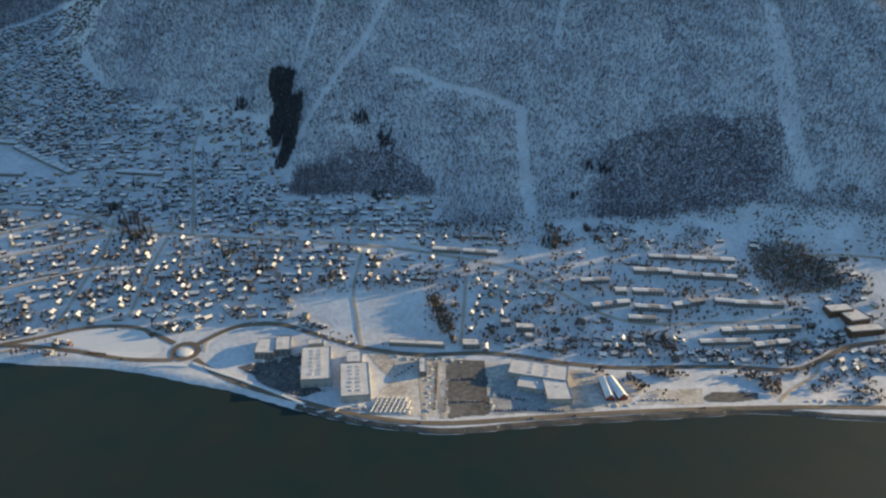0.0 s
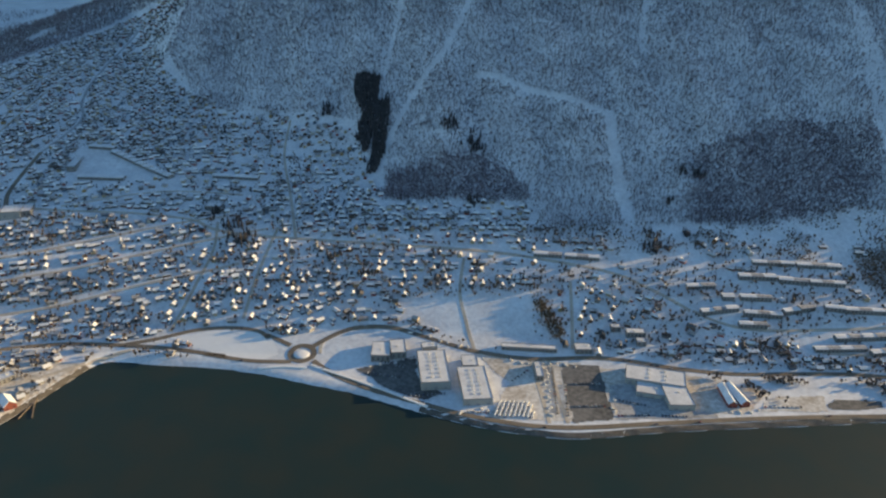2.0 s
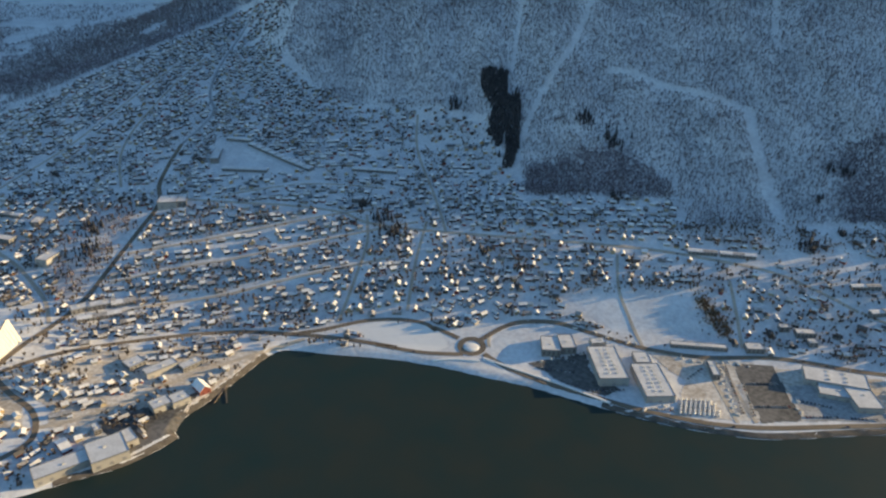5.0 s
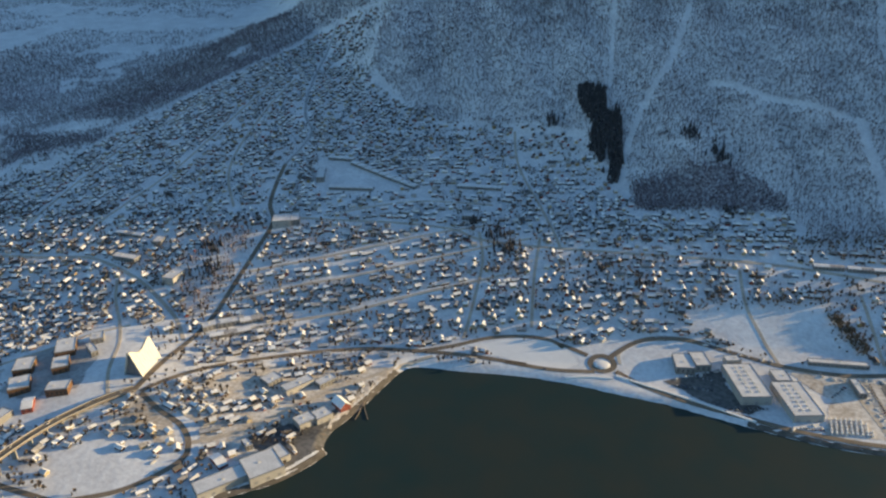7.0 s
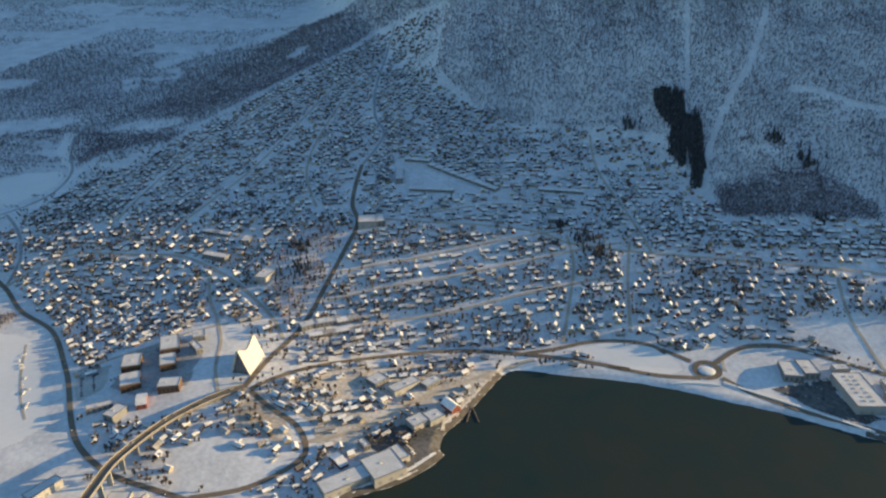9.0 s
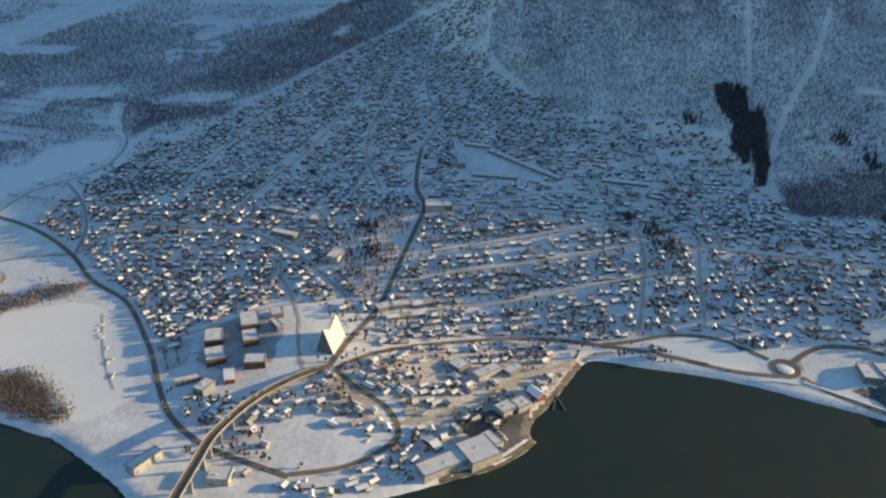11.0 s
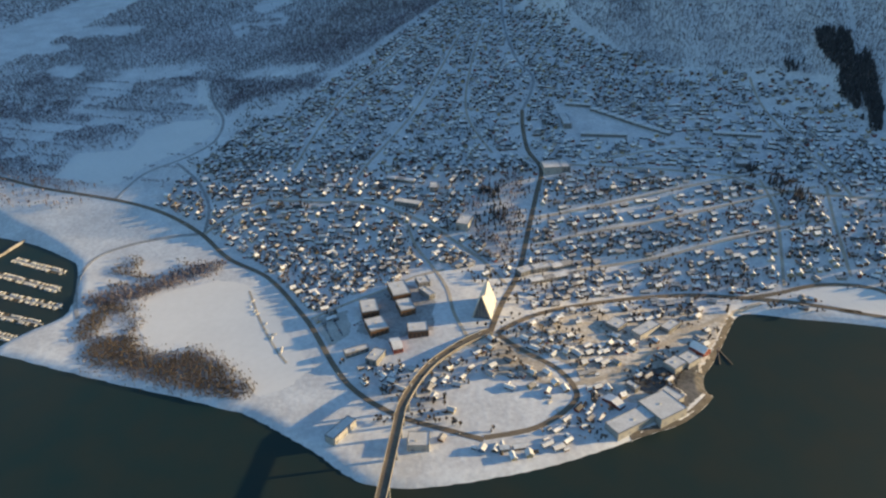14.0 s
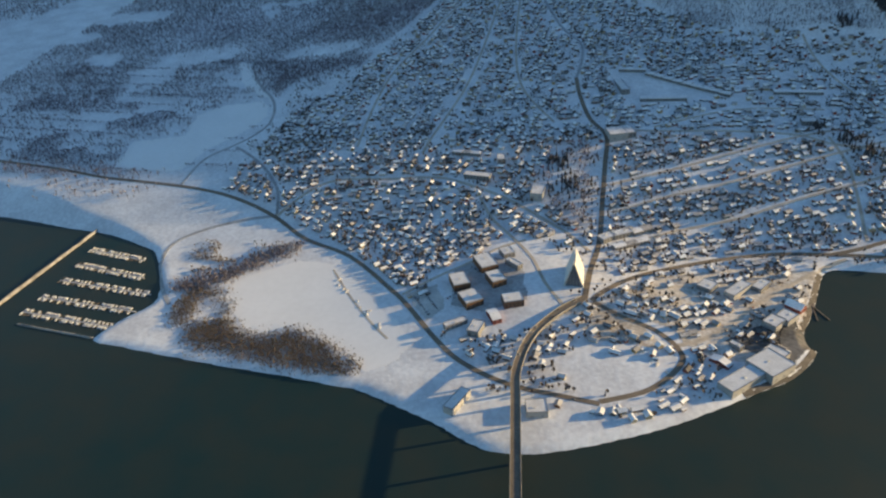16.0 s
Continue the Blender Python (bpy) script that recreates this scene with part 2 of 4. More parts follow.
AREAS["steepwood"] = [(-602, 1312), (-560, 1346), (-452, 1310), (-315, 1239), (-358, 1200), (-452, 1226), (-509, 1221), (-565, 1201)]
AREAS["bare_strip"] = [(-625, 1289), (-560, 1229), (-503, 1242), (-445, 1243), (-496, 1194), (-523, 1157), (-536, 1120)]
AREAS["river_low"] = [(-1155, 662), (-1163, 727), (-1097, 746), (-1108, 806), (-1080, 838), (-1025, 840), (-1003, 809), (-1000, 777), (-1022, 739), (-1047, 706), (-1064, 659)]
AREAS["river_mid"] = [(-1077, 901), (-1014, 841), (-1035, 878), (-1076, 936), (-1102, 990), (-1124, 991), (-1095, 938)]
AREAS["meadow_b"] = [(-1000, 873), (-964, 901), (-896, 904), (-899, 857), (-947, 844)]
AREAS["meadow_c"] = [(-904, 969), (-874, 994), (-842, 1035), (-836, 1004), (-859, 963), (-886, 933)]
AREAS["meadow_d"] = [(-1282, 1016), (-1232, 1038), (-1161, 1058), (-1123, 1038), (-1147, 1001), (-1204, 976)]
AREAS["stadium"] = [(-1198, 1397), (-1217, 1464), (-1178, 1556), (-1147, 1514), (-1143, 1443), (-1174, 1372)]
AREAS["meadow_a"] = [(-1013, 999), (-1006, 1038), (-923, 1011), (-915, 986), (-948, 967), (-987, 978)]
AREAS["tri"] = [(-557, 871), (-506, 860), (-411, 803), (-461, 782), (-539, 776)]
AREAS["marina"] = [(-1132, 411), (-1119, 555), (-1091, 380), (-1006, 365)]
AREAS["docks"] = [(-1101, 513), (-1028, 494), (-1098, 483), (-1011, 462), (-1097, 453), (-989, 434), (-1098, 423), (-989, 406), (-1100, 399), (-1000, 382)]
AREAS["pier"] = [(-404, 467), (-400, 446)]
WIDE = {"coast": 5.0, "loop_low": 4.6, "loop_up": 4.2, "east": 4.6, "bridge": 6.5, "avenue": 5.0, "northwest": 4.4, "loop": 4.4, "quay": 4.0, "valley": 3.6, "turist": 3.8, "river_road": 3.8, "link": 3.4, "avenue_up": 4.0, "quay_lane": 4.0, "field_path": 2.0}
# turist is listed for the tan that paints sunlight onto it.
SNOWY = ("turist", "valley", "quay", "quay_lane", "field_path", "river_road", "link", "avenue_up")
rs = np.random.RandomState(7)


def smooth_line(pts, n=6):
    """A rounded line through the plan points."""
    p = np.array([pts[0], *pts, pts[-1]], float)
    out = []
    for i in range(1, len(p) - 2):
        for k in range(n):
            u = k / n
            a, b, c, d = p[i - 1 : i + 3]
            out.append(0.5 * (2 * b + (c - a) * u + (2 * a - 5 * b + 4 * c - d) * u**2 + (3 * b - a - 3 * c + d) * u**3))
    out.append(p[-2])
    return np.array(out)


LATTICE = rs.rand(256, 256)


def rough(x, y, size):
    """Smooth random variation from 0 to 1 with features of that size and finer."""
    out, gain = 0.0, 0.5
    for _ in range(4):
        u, v = np.asarray(x) / size + 40.3, np.asarray(y) / size + 71.7
        i, j = np.floor(u).astype(int), np.floor(v).astype(int)
        a, b = u - i, v - j
        a, b = a * a * (3 - 2 * a), b * b * (3 - 2 * b)
        n00, n10, n01, n11 = (LATTICE[(i + p) % 256, (j + q) % 256] for p, q in ((0, 0), (1, 0), (0, 1), (1, 1)))
        out = out + gain * ((n00 * (1 - a) + n10 * a) * (1 - b) + (n01 * (1 - a) + n11 * a) * b)
        size, gain = size / 2, gain / 2
    return out / 0.9375


def inside(x, y, poly):
    """Which plan points lie in the polygon."""
    p = np.asarray(poly, float)
    hit = np.zeros(np.shape(x), bool)
    for (x0, y0), (x1, y1) in zip(p, np.roll(p, -1, 0)):
        if y0 != y1:
            hit ^= ((y0 > y) != (y1 > y)) & (x < (x1 - x0) * (y - y0) / (y1 - y0) + x0)
    return hit


def gap(x, y, line):
    """Distance of plan points from a line, and the line's direction there."""
    best, turn = np.full(np.shape(x), 1e9), np.zeros(np.shape(x))
    for (x0, y0), (x1, y1) in zip(line[:-1], line[1:]):
        dx, dy = x1 - x0, y1 - y0
        u = np.clip(((x - x0) * dx + (y - y0) * dy) / (dx * dx + dy * dy + 1e-9), 0, 1)
        d = np.hypot(x - x0 - u * dx, y - y0 - u * dy)
        near = d < best
        best, turn = np.where(near, d, best), np.where(near, math.atan2(dy, dx), turn)
    return best, turn


SHORELINE = smooth_line([(5000, 380), (1500, 420), (700, 450)] + SHORE + [(-1300, 590), (-1700, 640), (-2600, 700), (-6000, 800)], 5)
LAND = np.vstack([SHORELINE, [(-6000, 9000), (6000, 9000)]])
RISE_D = [-2000, 0, 25, 60, 110, 200, 320, 400, 560, 750, 970, 1500, 4000]
RISE_Z = [2, 2, 4, 10, 26, 50, 66, 80, 104, 122, 145, 190, 420]


def hills(x, y):
    """Height of the land away from the shore: the town's slope, the church knoll and the mountain, its unseen parts
    shaped to place the shade line.
    """
    t = np.interp(y - 500, RISE_D, RISE_Z)
    u = np.clip((-800 - x) / 300, 0, 1)
    t = t * (1 - 0.35 * u * u * (3 - 2 * u)) + 13 * np.exp(-(((x + 630) / 90) ** 2) / 2 - ((y - 480) / 70) ** 2 / 2)
    # Past x 600 the unseen foot recedes so its shadow spares the town.
    foot = 735 + 0.36 * np.clip(x - 600, 0, None) + np.where(x > -100, 0.12 * (200 - np.minimum(x, 600)), 36 + 0.75 * (-100 - x) + 1.3 * np.clip(-550 - x, 0, None))
    e = 20 * np.log1p(np.exp(np.clip((y - foot) / 20, -30, 30))) * 0.4
    # Unseen upper slope raised past y 1090 to shade the left valley.
    t = t + 0.35 * np.clip(y - 1090, 0, 700) * np.clip((x + 100) / 300, 0, 1)
    return t + np.minimum(e, PEAK) + np.clip(e / 40, 0, 1) * 2.5 * (np.sin(x / 31 + np.sin(y / 47)) + np.sin(x / 13 + y / 57))


PEAK = 330.0


def ground(x, y):
    """Height of the ground, with the beach and the sea bed."""
    x, y = np.asarray(x, float), np.asarray(y, float)
    z = hills(x, y)
    near = (y < 700) | (x < -1000)
    if np.any(near):
        d, _ = gap(x, y, SHORELINE)
        z = np.where(inside(x, y, LAND), np.minimum(z, 0.3 + 0.45 * d), -np.minimum(0.3 * d, 9))
    return z


def mesh_object(name, verts, faces, mat, parent=None, smooth=False):
    me = bpy.data.meshes.new(name)
    me.from_pydata([tuple(v) for v in verts], [], [tuple(f) for f in faces])
    me.materials.append(mat)
    if smooth:
        me.polygons.foreach_set("use_smooth", [True] * len(me.polygons))
    me.update()
    ob = new(name, me)
    if parent:
        ob.parent = parent
    return ob


def part(name, bm, mat, parent, label=""):
    """Links a bmesh as one mesh object under a thing or a part."""
    me = bpy.data.meshes.new(name)
    bm.to_mesh(me)
    bm.free()
    me.materials.append(mat)
    ob = new(name, me)
    ob.parent = parent
    return tagged(ob, label)


def box(bm, x0, x1, y0, y1, z0, z1):
    v = [bm.verts.new(p) for p in ((x0, y0, z0), (x1, y0, z0), (x1, y1, z0), (x0, y1, z0), (x0, y0, z1), (x1, y0, z1), (x1, y1, z1), (x0, y1, z1))]
    for f in ((3, 2, 1, 0), (4, 5, 6, 7), (0, 1, 5, 4), (1, 2, 6, 5), (2, 3, 7, 6), (3, 0, 4, 7)):
        bm.faces.new([v[i] for i in f])


def boxed(*dims):
    bm = bmesh.new()
    for d in dims:
        box(bm, *d)
    return bm


# ---- ground and water ----
def steps(lo, hi, fine, far_lo, far_hi, grow=1.12):
    core = list(np.arange(lo, hi + 0.1, fine))
    a, b, s = [], [], fine
    x = core[-1]
    while x < far_hi:
        s *= grow
        x += s
        b.append(x)
    x, s = core[0], fine
    while x > far_lo:
        s *= grow
        x -= s
        a.append(x)
    return np.array(a[::-1] + core + b)


gx, gy = steps(-1180, 520, 5.0, -5000, 5000), steps(255, 1000, 5.0, 100, 4500, 1.06)
X, Y = np.meshgrid(gx, gy)
Zg = ground(X, Y)
nx, ny = len(gx), len(gy)
ids = np.arange(nx * ny).reshape(ny, nx)
quads = np.stack([ids[:-1, :-1], ids[:-1, 1:], ids[1:, 1:], ids[1:, :-1]], -1).reshape(-1, 4)
terrain = mesh_object("ground", np.stack([X, Y, Zg], -1).reshape(-1, 3), quads, SNOW, smooth=True)
tagged(terrain, "snow-covered valley floor and mountainside above the fjord", "ground", kind="structure")
sea = mesh_object("water", [(-5500, -5000, 0), (5500, -5000, 0), (5500, 1200, 0), (-5500, 1200, 0)], [(0, 1, 2, 3)], WATER)
tagged(sea, "dark green calm fjord water", "water", kind="structure")


def on_ground(x, y):
    """Height of the ground mesh itself."""
    x, y = np.asarray(x, float), np.asarray(y, float)
    i = np.clip(np.searchsorted(gx, x) - 1, 0, nx - 2)
    j = np.clip(np.searchsorted(gy, y) - 1, 0, ny - 2)
    u, v = (x - gx[i]) / (gx[i + 1] - gx[i]), (y - gy[j]) / (gy[j + 1] - gy[j])
    return (Zg[j, i] * (1 - u) + Zg[j, i + 1] * u) * (1 - v) + (Zg[j + 1, i] * (1 - u) + Zg[j + 1, i + 1] * u) * v


def ribbon(name, line, width, mat, lift=0.3, z=None, thick=0.5):
    """A strip with thickness along a plan line, laid over the ground."""
    p = [line[0]]
    for a, b in zip(line[:-1], line[1:]):
        n = max(1, int(np.hypot(*(b - a)) / 4))
        p += [a + (b - a) * k / n for k in range(1, n + 1)]
    p = np.array(p)
    d = np.gradient(p, axis=0)
    d /= np.linalg.norm(d, axis=1)[:, None] + 1e-9
    side = np.stack([-d[:, 1], d[:, 0]], 1)
    verts, faces = [], []
    cols = (-0.5, -0.17, 0.17, 0.5)
    for k in cols:
        q = p + side * width * k
        h = on_ground(q[:, 0], q[:, 1]) + lift if z is None else z(p)
        verts.append(np.column_stack([q, h]))
    for k in (0.5, -0.5):
        q = p + side * width * k * 1.03
        h = on_ground(q[:, 0], q[:, 1]) - thick if z is None else z(p) - thick
        verts.append(np.column_stack([q, h]))
    n = len(p)
    order = [0, 1, 2, 3, 4, 5]
    for a, b in zip(order, order[1:] + order[:1]):
        faces += [(a * n + i, a * n + i + 1, b * n + i + 1, b * n + i) for i in range(n - 1)]
    faces = [f[::-1] for f in faces]
    return mesh_object(name, np.vstack(verts), faces, mat)


ROADLINES = {k: smooth_line(v) for k, v in ROADS.items()}
for key, line in ROADLINES.items():
    if key == "bridge":
        continue
    main = key in WIDE and key not in SNOWY
    r = ribbon("road", line, WIDE.get(key, 3.0), ROAD if main else SCRAPED_OR_SHADE if key in ("avenue_up", "river_road", "link", "quay_lane") else STREET, 0.32 if main else 0.26)
    tagged(r, "brown slushy asphalt road between ploughed snow" if main else "narrow street of packed dirty snow", "road", kind="structure")

flow = np.gradient(SHORELINE, axis=0)
flow /= np.linalg.norm(flow, axis=1)[:, None]
inland = SHORELINE + np.stack([flow[:, 1], -flow[:, 0]], 1) * 2.0
for keep in ((SHORELINE[:, 0] < 600) & (SHORELINE[:, 0] > -110), (SHORELINE[:, 0] < -376) & (SHORELINE[:, 0] > -480) & (SHORELINE[:, 1] < 503)):
    rocks = ribbon("shore_rocks", inland[keep], 5.0, STONE, 0.15)
    tagged(rocks, "brown stony shore band above the water", "shore", kind="structure")
for a, b in (((-197, 512), (-96, 462)), ((-240, 505), (-200, 508))):
    bank = ribbon("snow_bank", smooth_line([a, ((a[0] + b[0]) / 2, (a[1] + b[1]) / 2 + 2), b]), 2.2, ICE, 1.0)
    tagged(bank, "ploughed white snow bank along the road", "snow bank", kind="structure")

# ---- patches of open ground ----
def patch(name, poly, mat, cell, lift, label):
    """A thin sheet over the part of the ground inside a plan polygon."""
    p = np.array(poly, float)
    xs, ys = np.arange(p[:, 0].min(), p[:, 0].max() + cell, cell), np.arange(p[:, 1].min(), p[:, 1].max() + cell, cell)
    cx, cy = np.meshgrid(xs, ys)
    wob = 2.0 * np.sin(cx / 7.3 + np.sin(cy / 5.1)) + 1.5 * np.sin(cy / 4.7)
    keep = inside(cx + wob * 0.5, cy + wob * 0.4, p)
    used, verts, faces = {}, [], []
    for j, i in zip(*np.nonzero(keep)):
        f = []
        for a, b in ((0, 0), (1, 0), (1, 1), (0, 1)):
            if (i + a, j + b) not in used:
                used[(i + a, j + b)] = len(verts)
                verts.append((xs[0] + (i + a - 0.5) * cell, ys[0] + (j + b - 0.5) * cell))
            f.append(used[(i + a, j + b)])
        faces.append(f)
    v = np.array(verts)
    ob = mesh_object(name, np.column_stack([v, on_ground(v[:, 0], v[:, 1]) + lift]), faces, mat, smooth=True)
    return tagged(ob, label, "ground", kind="structure")


patch("snow_field", AREAS["field"], ICE, 2.0, 0.15, "flat untouched white snow field by the shore")
patch("snow_field", AREAS["oval"], ICE, 1.5, 0.15, "smooth white snow inside the road loop")
patch("yard", [(-575, 440), (-520, 480), (-440, 505), (-385, 503), (-410, 440), (-424, 405), (-440, 366), (-500, 375), (-520, 405)], TRODDEN, 2.0, 0.14, "trodden brown snow between harbour houses")
patch("yard", [(-610, 420), (-585, 440), (-545, 415), (-525, 380), (-575, 385)], TRODDEN, 2.0, 0.14, "trodden brown snow inside the ramp loop")
patch("yard", [(-60, 535), (30, 528), (30, 452), (-50, 450), (-30, 500)], TRODDEN, 2.0, 0.14, "trodden dirty snow around the caravan yard")
patch("yard", [(30, 525), (130, 515), (178, 500), (160, 476), (150, 468), (30, 455)], TRODDEN, 2.0, 0.13, "dirty uneven snow along the shore road")
patch("yard", [(-158, 510), (-112, 528), (-106, 500), (-84, 482), (-100, 470), (-140, 492)], YARD, 1.5, 0.18, "cleared grey parking yard between halls")
# Asphalt plus the shadow on it, both carried by this sheet's colour.
patch("yard", [(14, 525), (46, 525), (48, 456), (16, 450)], YARD, 1.5, 0.18, "cleared dark asphalt yard with shadow in its tone")
patch("yard", [(50, 500), (70, 505), (120, 470), (128, 462), (52, 456)], SCRAPED_OR_SHADE, 1.5, 0.2, "cleared grey yard along the shore road")
patch("yard", [(-480, 395), (-420, 440), (-418, 395), (-440, 365)], YARD, 1.5, 0.18, "worn gravel harbour yard")

patch("snow_field", AREAS["river_low"], ICE, 3.0, 0.2, "smooth snow over the frozen river")
patch("snow_field", AREAS["river_mid"], ICE, 3.0, 0.2, "smooth snow over the winding frozen river")
# Grey sheet paints the shade lying on snow between the school wings.
patch("yard", [(-705, 478), (-672, 498), (-642, 473), (-634, 431), (-668, 414), (-700, 423)], SCRAPED_OR_SHADE, 1.5, 0.18, "grey sheet in place of shade on the school yard")
patch("yard", [(-742, 440), (-716, 454), (-705, 419), (-717, 401)], VERGE, 1.5, 0.2, "grey snowy parking lot beside the road")
patch("yard", [(220, 483), (231, 493), (267, 491), (264, 483), (223, 478)], YARD, 1.5, 0.2, "dark asphalt yard above the shore")
patch("yard", [(171, 485), (184, 493), (222, 495), (218, 476), (165, 472)], TRODDEN, 1.5, 0.2, "tan trodden gravel by the shore road")

# ---- the roundabout and the bridge ----
def ring(cx, cy, r0, r1, mat, name, lift, label):
    n = 36
    verts, faces = [], []
    for r in (r0, r1):
        for k in range(n):
            a = 2 * math.pi * k / n
            x, y = cx + r * math.cos(a), cy + r * math.sin(a)
            verts.append((x, y, float(on_ground(x, y)) + lift))
    for k in range(n):
        j = (k + 1) % n
        faces.append((k, n + k, n + j, j))
    return tagged(mesh_object(name, verts, faces, mat), label, "road", kind="structure")


ring(-208, 527, 7.5, 12.5, ROAD, "road", 0.4, "brown slushy roundabout lane")
mound = bmesh.new()
bmesh.ops.create_uvsphere(mound, u_segments=20, v_segments=8, radius=1.0)
for v in mound.verts:
    v.co = (v.co.x * 7.2, v.co.y * 7.2, v.co.z * 1.2)
me = bpy.data.meshes.new("traffic_island")
mound.to_mesh(me)
mound.free()
me.materials.append(ICE)
island = new("traffic_island", me)
island.location = (-208, 527, float(on_ground(-208, 527)))
tagged(island, "low snow-covered island in the roundabout", "traffic island", kind="structure")

bridge_line = smooth_line(ROADS["bridge"] + [(-630, 230), (-622, 120), (-615, 0)])


def deck_height(p):
    far = np.clip((448 - p[:, 1]) / 120, 0, 1)
    return np.maximum(hills(p[:, 0], p[:, 1]) * (1 - far) + 17.0 * far, 3.0) + 0.45


bridge = tagged(new("road_bridge"), "long concrete road bridge leaving the shore on slim piers", "bridge")
deck = ribbon("deck", bridge_line, 7.0, ROAD, z=deck_height, thick=1.0)
deck.parent = bridge
for s in (-1, 1):
    d = np.gradient(bridge_line, axis=0)
    d /= np.linalg.norm(d, axis=1)[:, None]
    rail = ribbon("railing", bridge_line + np.stack([-d[:, 1], d[:, 0]], 1) * 3.4 * s, 0.3, CONCRETE, z=lambda p: deck_height(p) + 0.8, thick=0.8)
    rail.parent = bridge
for x, y in bridge_line[10::3]:
    top = float(deck_height(np.array([[x, y]]))[0]) - 0.9
    pier = part("pier", boxed((-2.2, 2.2, -0.5, 0.5, -8, top)), CONCRETE, bridge)
    pier.location = (x, y, 0)

# ---- large buildings: kind, centre, width, depth, turn, height ----
SHORE_HALLS = [
    ("hall", -140, 531, 16, 22, 2, 5),
    ("hall", -126, 535, 13, 21, 9, 5),
    ("store", -94, 508, 24, 47, 8, 7),
    ("store", -99, 538, 13, 8, 12, 5),
    ("store", -60, 489, 23, 45, 8, 6),
    ("store", -64, 520, 13, 16, 6, 5),
    ("store", 90, 509, 48, 21, -12, 5),
    ("store", 102, 485, 20, 30, 2, 5),
    ("store", 84, 493, 25, 17, -12, 4),
    ("barn", 143, 489, 7, 26, 2, 5),
    ("barn", 151, 490, 8, 26, 13, 5),
    ("hall", -6, 513, 6, 21, 2, 4),
    ("hall", 67, 571, 9, 6, 2, 4),
    ("hall", -12, 543, 48, 6, -2, 3),
]
SOUTH_BLOCKS = [
    ("hall", 84, 566, 17, 8, 2, 4),
    ("hall", 87, 555, 8, 7, 2, 4),
    ("flat", 214, 642, 36, 7, -0, 5),
    ("flat", 247, 638, 27, 7, -6, 5),
    ("flat", 279, 636, 33, 6, -3, 5),
    ("flat", 166, 596, 36, 5, 11, 5),
    ("flat", 205, 593, 34, 6, -3, 5),
    ("flat", 240, 600, 32, 5, 15, 5),
    ("flat", 274, 603, 18, 5, -7, 5),
    ("flat", 306, 601, 46, 6, -1, 5),
    ("flat", 298, 571, 74, 6, 5, 5),
    ("flat", 192, 580, 25, 5, -1, 5),
    ("flat", 302, 554, 33, 6, 11, 5),
]
SOUTH_END = [
    ("flat", 178, 613, 11, 7, 2, 5),
    ("flat", 204, 613, 29, 6, -1, 5),
    ("flat", 236, 663, 41, 6, -1, 4),
    ("flat", 280, 661, 43, 6, -2, 4),
    ("flat", 156, 627, 28, 6, 5, 4),
    ("flat", 261, 556, 46, 6, 4, 4),
    ("flat", 13, 665, 28, 5, -3, 4),
    ("flat", 47, 663, 34, 5, -3, 4),
    ("hall", 35, 544, 15, 10, 2, 4),
    ("school", 379, 596, 25, 11, 13, 5),
    ("school", 390, 588, 21, 19, 14, 5),
    ("school", 394, 573, 35, 10, 10, 5),
    ("store", -459, 463, 26, 10, 48, 5),
]
HARBOUR = [
    ("hall", -438, 473, 17, 9, 51, 4),
    ("hall", -483, 467, 14, 13, 54, 4),
    ("store", -439, 419, 15, 12, 47, 5),
    ("store", -428, 427, 14, 12, 46, 5),
    ("barn", -417, 444, 9, 14, 47, 5),
    ("store", -453, 365, 25, 24, 40, 6),
    ("store", -448, 377, 17, 16, 47, 5),
    ("store", -476, 347, 36, 14, 41, 5),
    ("hall", -473, 387, 5, 10, 45, 4),
    ("redhall", -487, 368, 7, 16, 50, 3),
    ("school", -696, 452, 15, 20, 23, 6),
    ("school", -683, 427, 16, 19, 32, 6),
    ("school", -676, 481, 16, 24, 28, 6),
]
SCHOOL = [
    ("school", -664, 455, 13, 18, 29, 6),
    ("school", -647, 426, 17, 14, 17, 6),
    ("hall", -658, 500, 11, 13, 29, 5),
    ("hall", -650, 479, 6, 17, 48, 5),
    ("redhall", -661, 406, 8, 16, 27, 5),
    ("hall", -674, 390, 10, 16, -14, 5),
    ("hall", -692, 396, 20, 6, 33, 4),
    ("store", -552, 705, 20, 22, 15, 6),
    ("store", -634, 605, 13, 25, -7, 5),
    ("hall", -677, 661, 9, 15, 6, 4),
    ("flat", -552, 543, 20, 10, 29, 4),
    ("flat", -533, 552, 21, 9, 30, 4),
    ("flat", -544, 528, 37, 7, 29, 4),
]
NORTH = [
    ("store", -621, 305, 15, 14, 9, 5),
    ("store", -678, 307, 24, 8, 65, 6),
    ("flat", -462, 828, 112, 9, -33, 4),
    ("flat", -494, 791, 54, 9, 0, 4),
    ("flat", -540, 710, 13, 23, 18, 5),
    ("flat", -566, 535, 16, 10, 40, 4),
    ("flat", -550, 547, 21, 8, 35, 4),
    ("flat", -526, 868, 34, 8, -6, 4),
    ("flat", -340, 803, 54, 9, -3, 4),
    ("hall", -542, 828, 10, 46, 12, 3),
    ("flat", -717, 671, 33, 6, -7, 4),
    ("flat", -700, 631, 29, 10, -12, 4),
    ("hall", -344, 731, 17, 12, -1, 4),
]
BUILDINGS = SHORE_HALLS + SOUTH_BLOCKS + SOUTH_END + HARBOUR + SCHOOL + NORTH
ROOMY = {"store": "panel", "hall": "grey", "flat": "grey", "school": "brown", "barn": "red", "redhall": "red"}
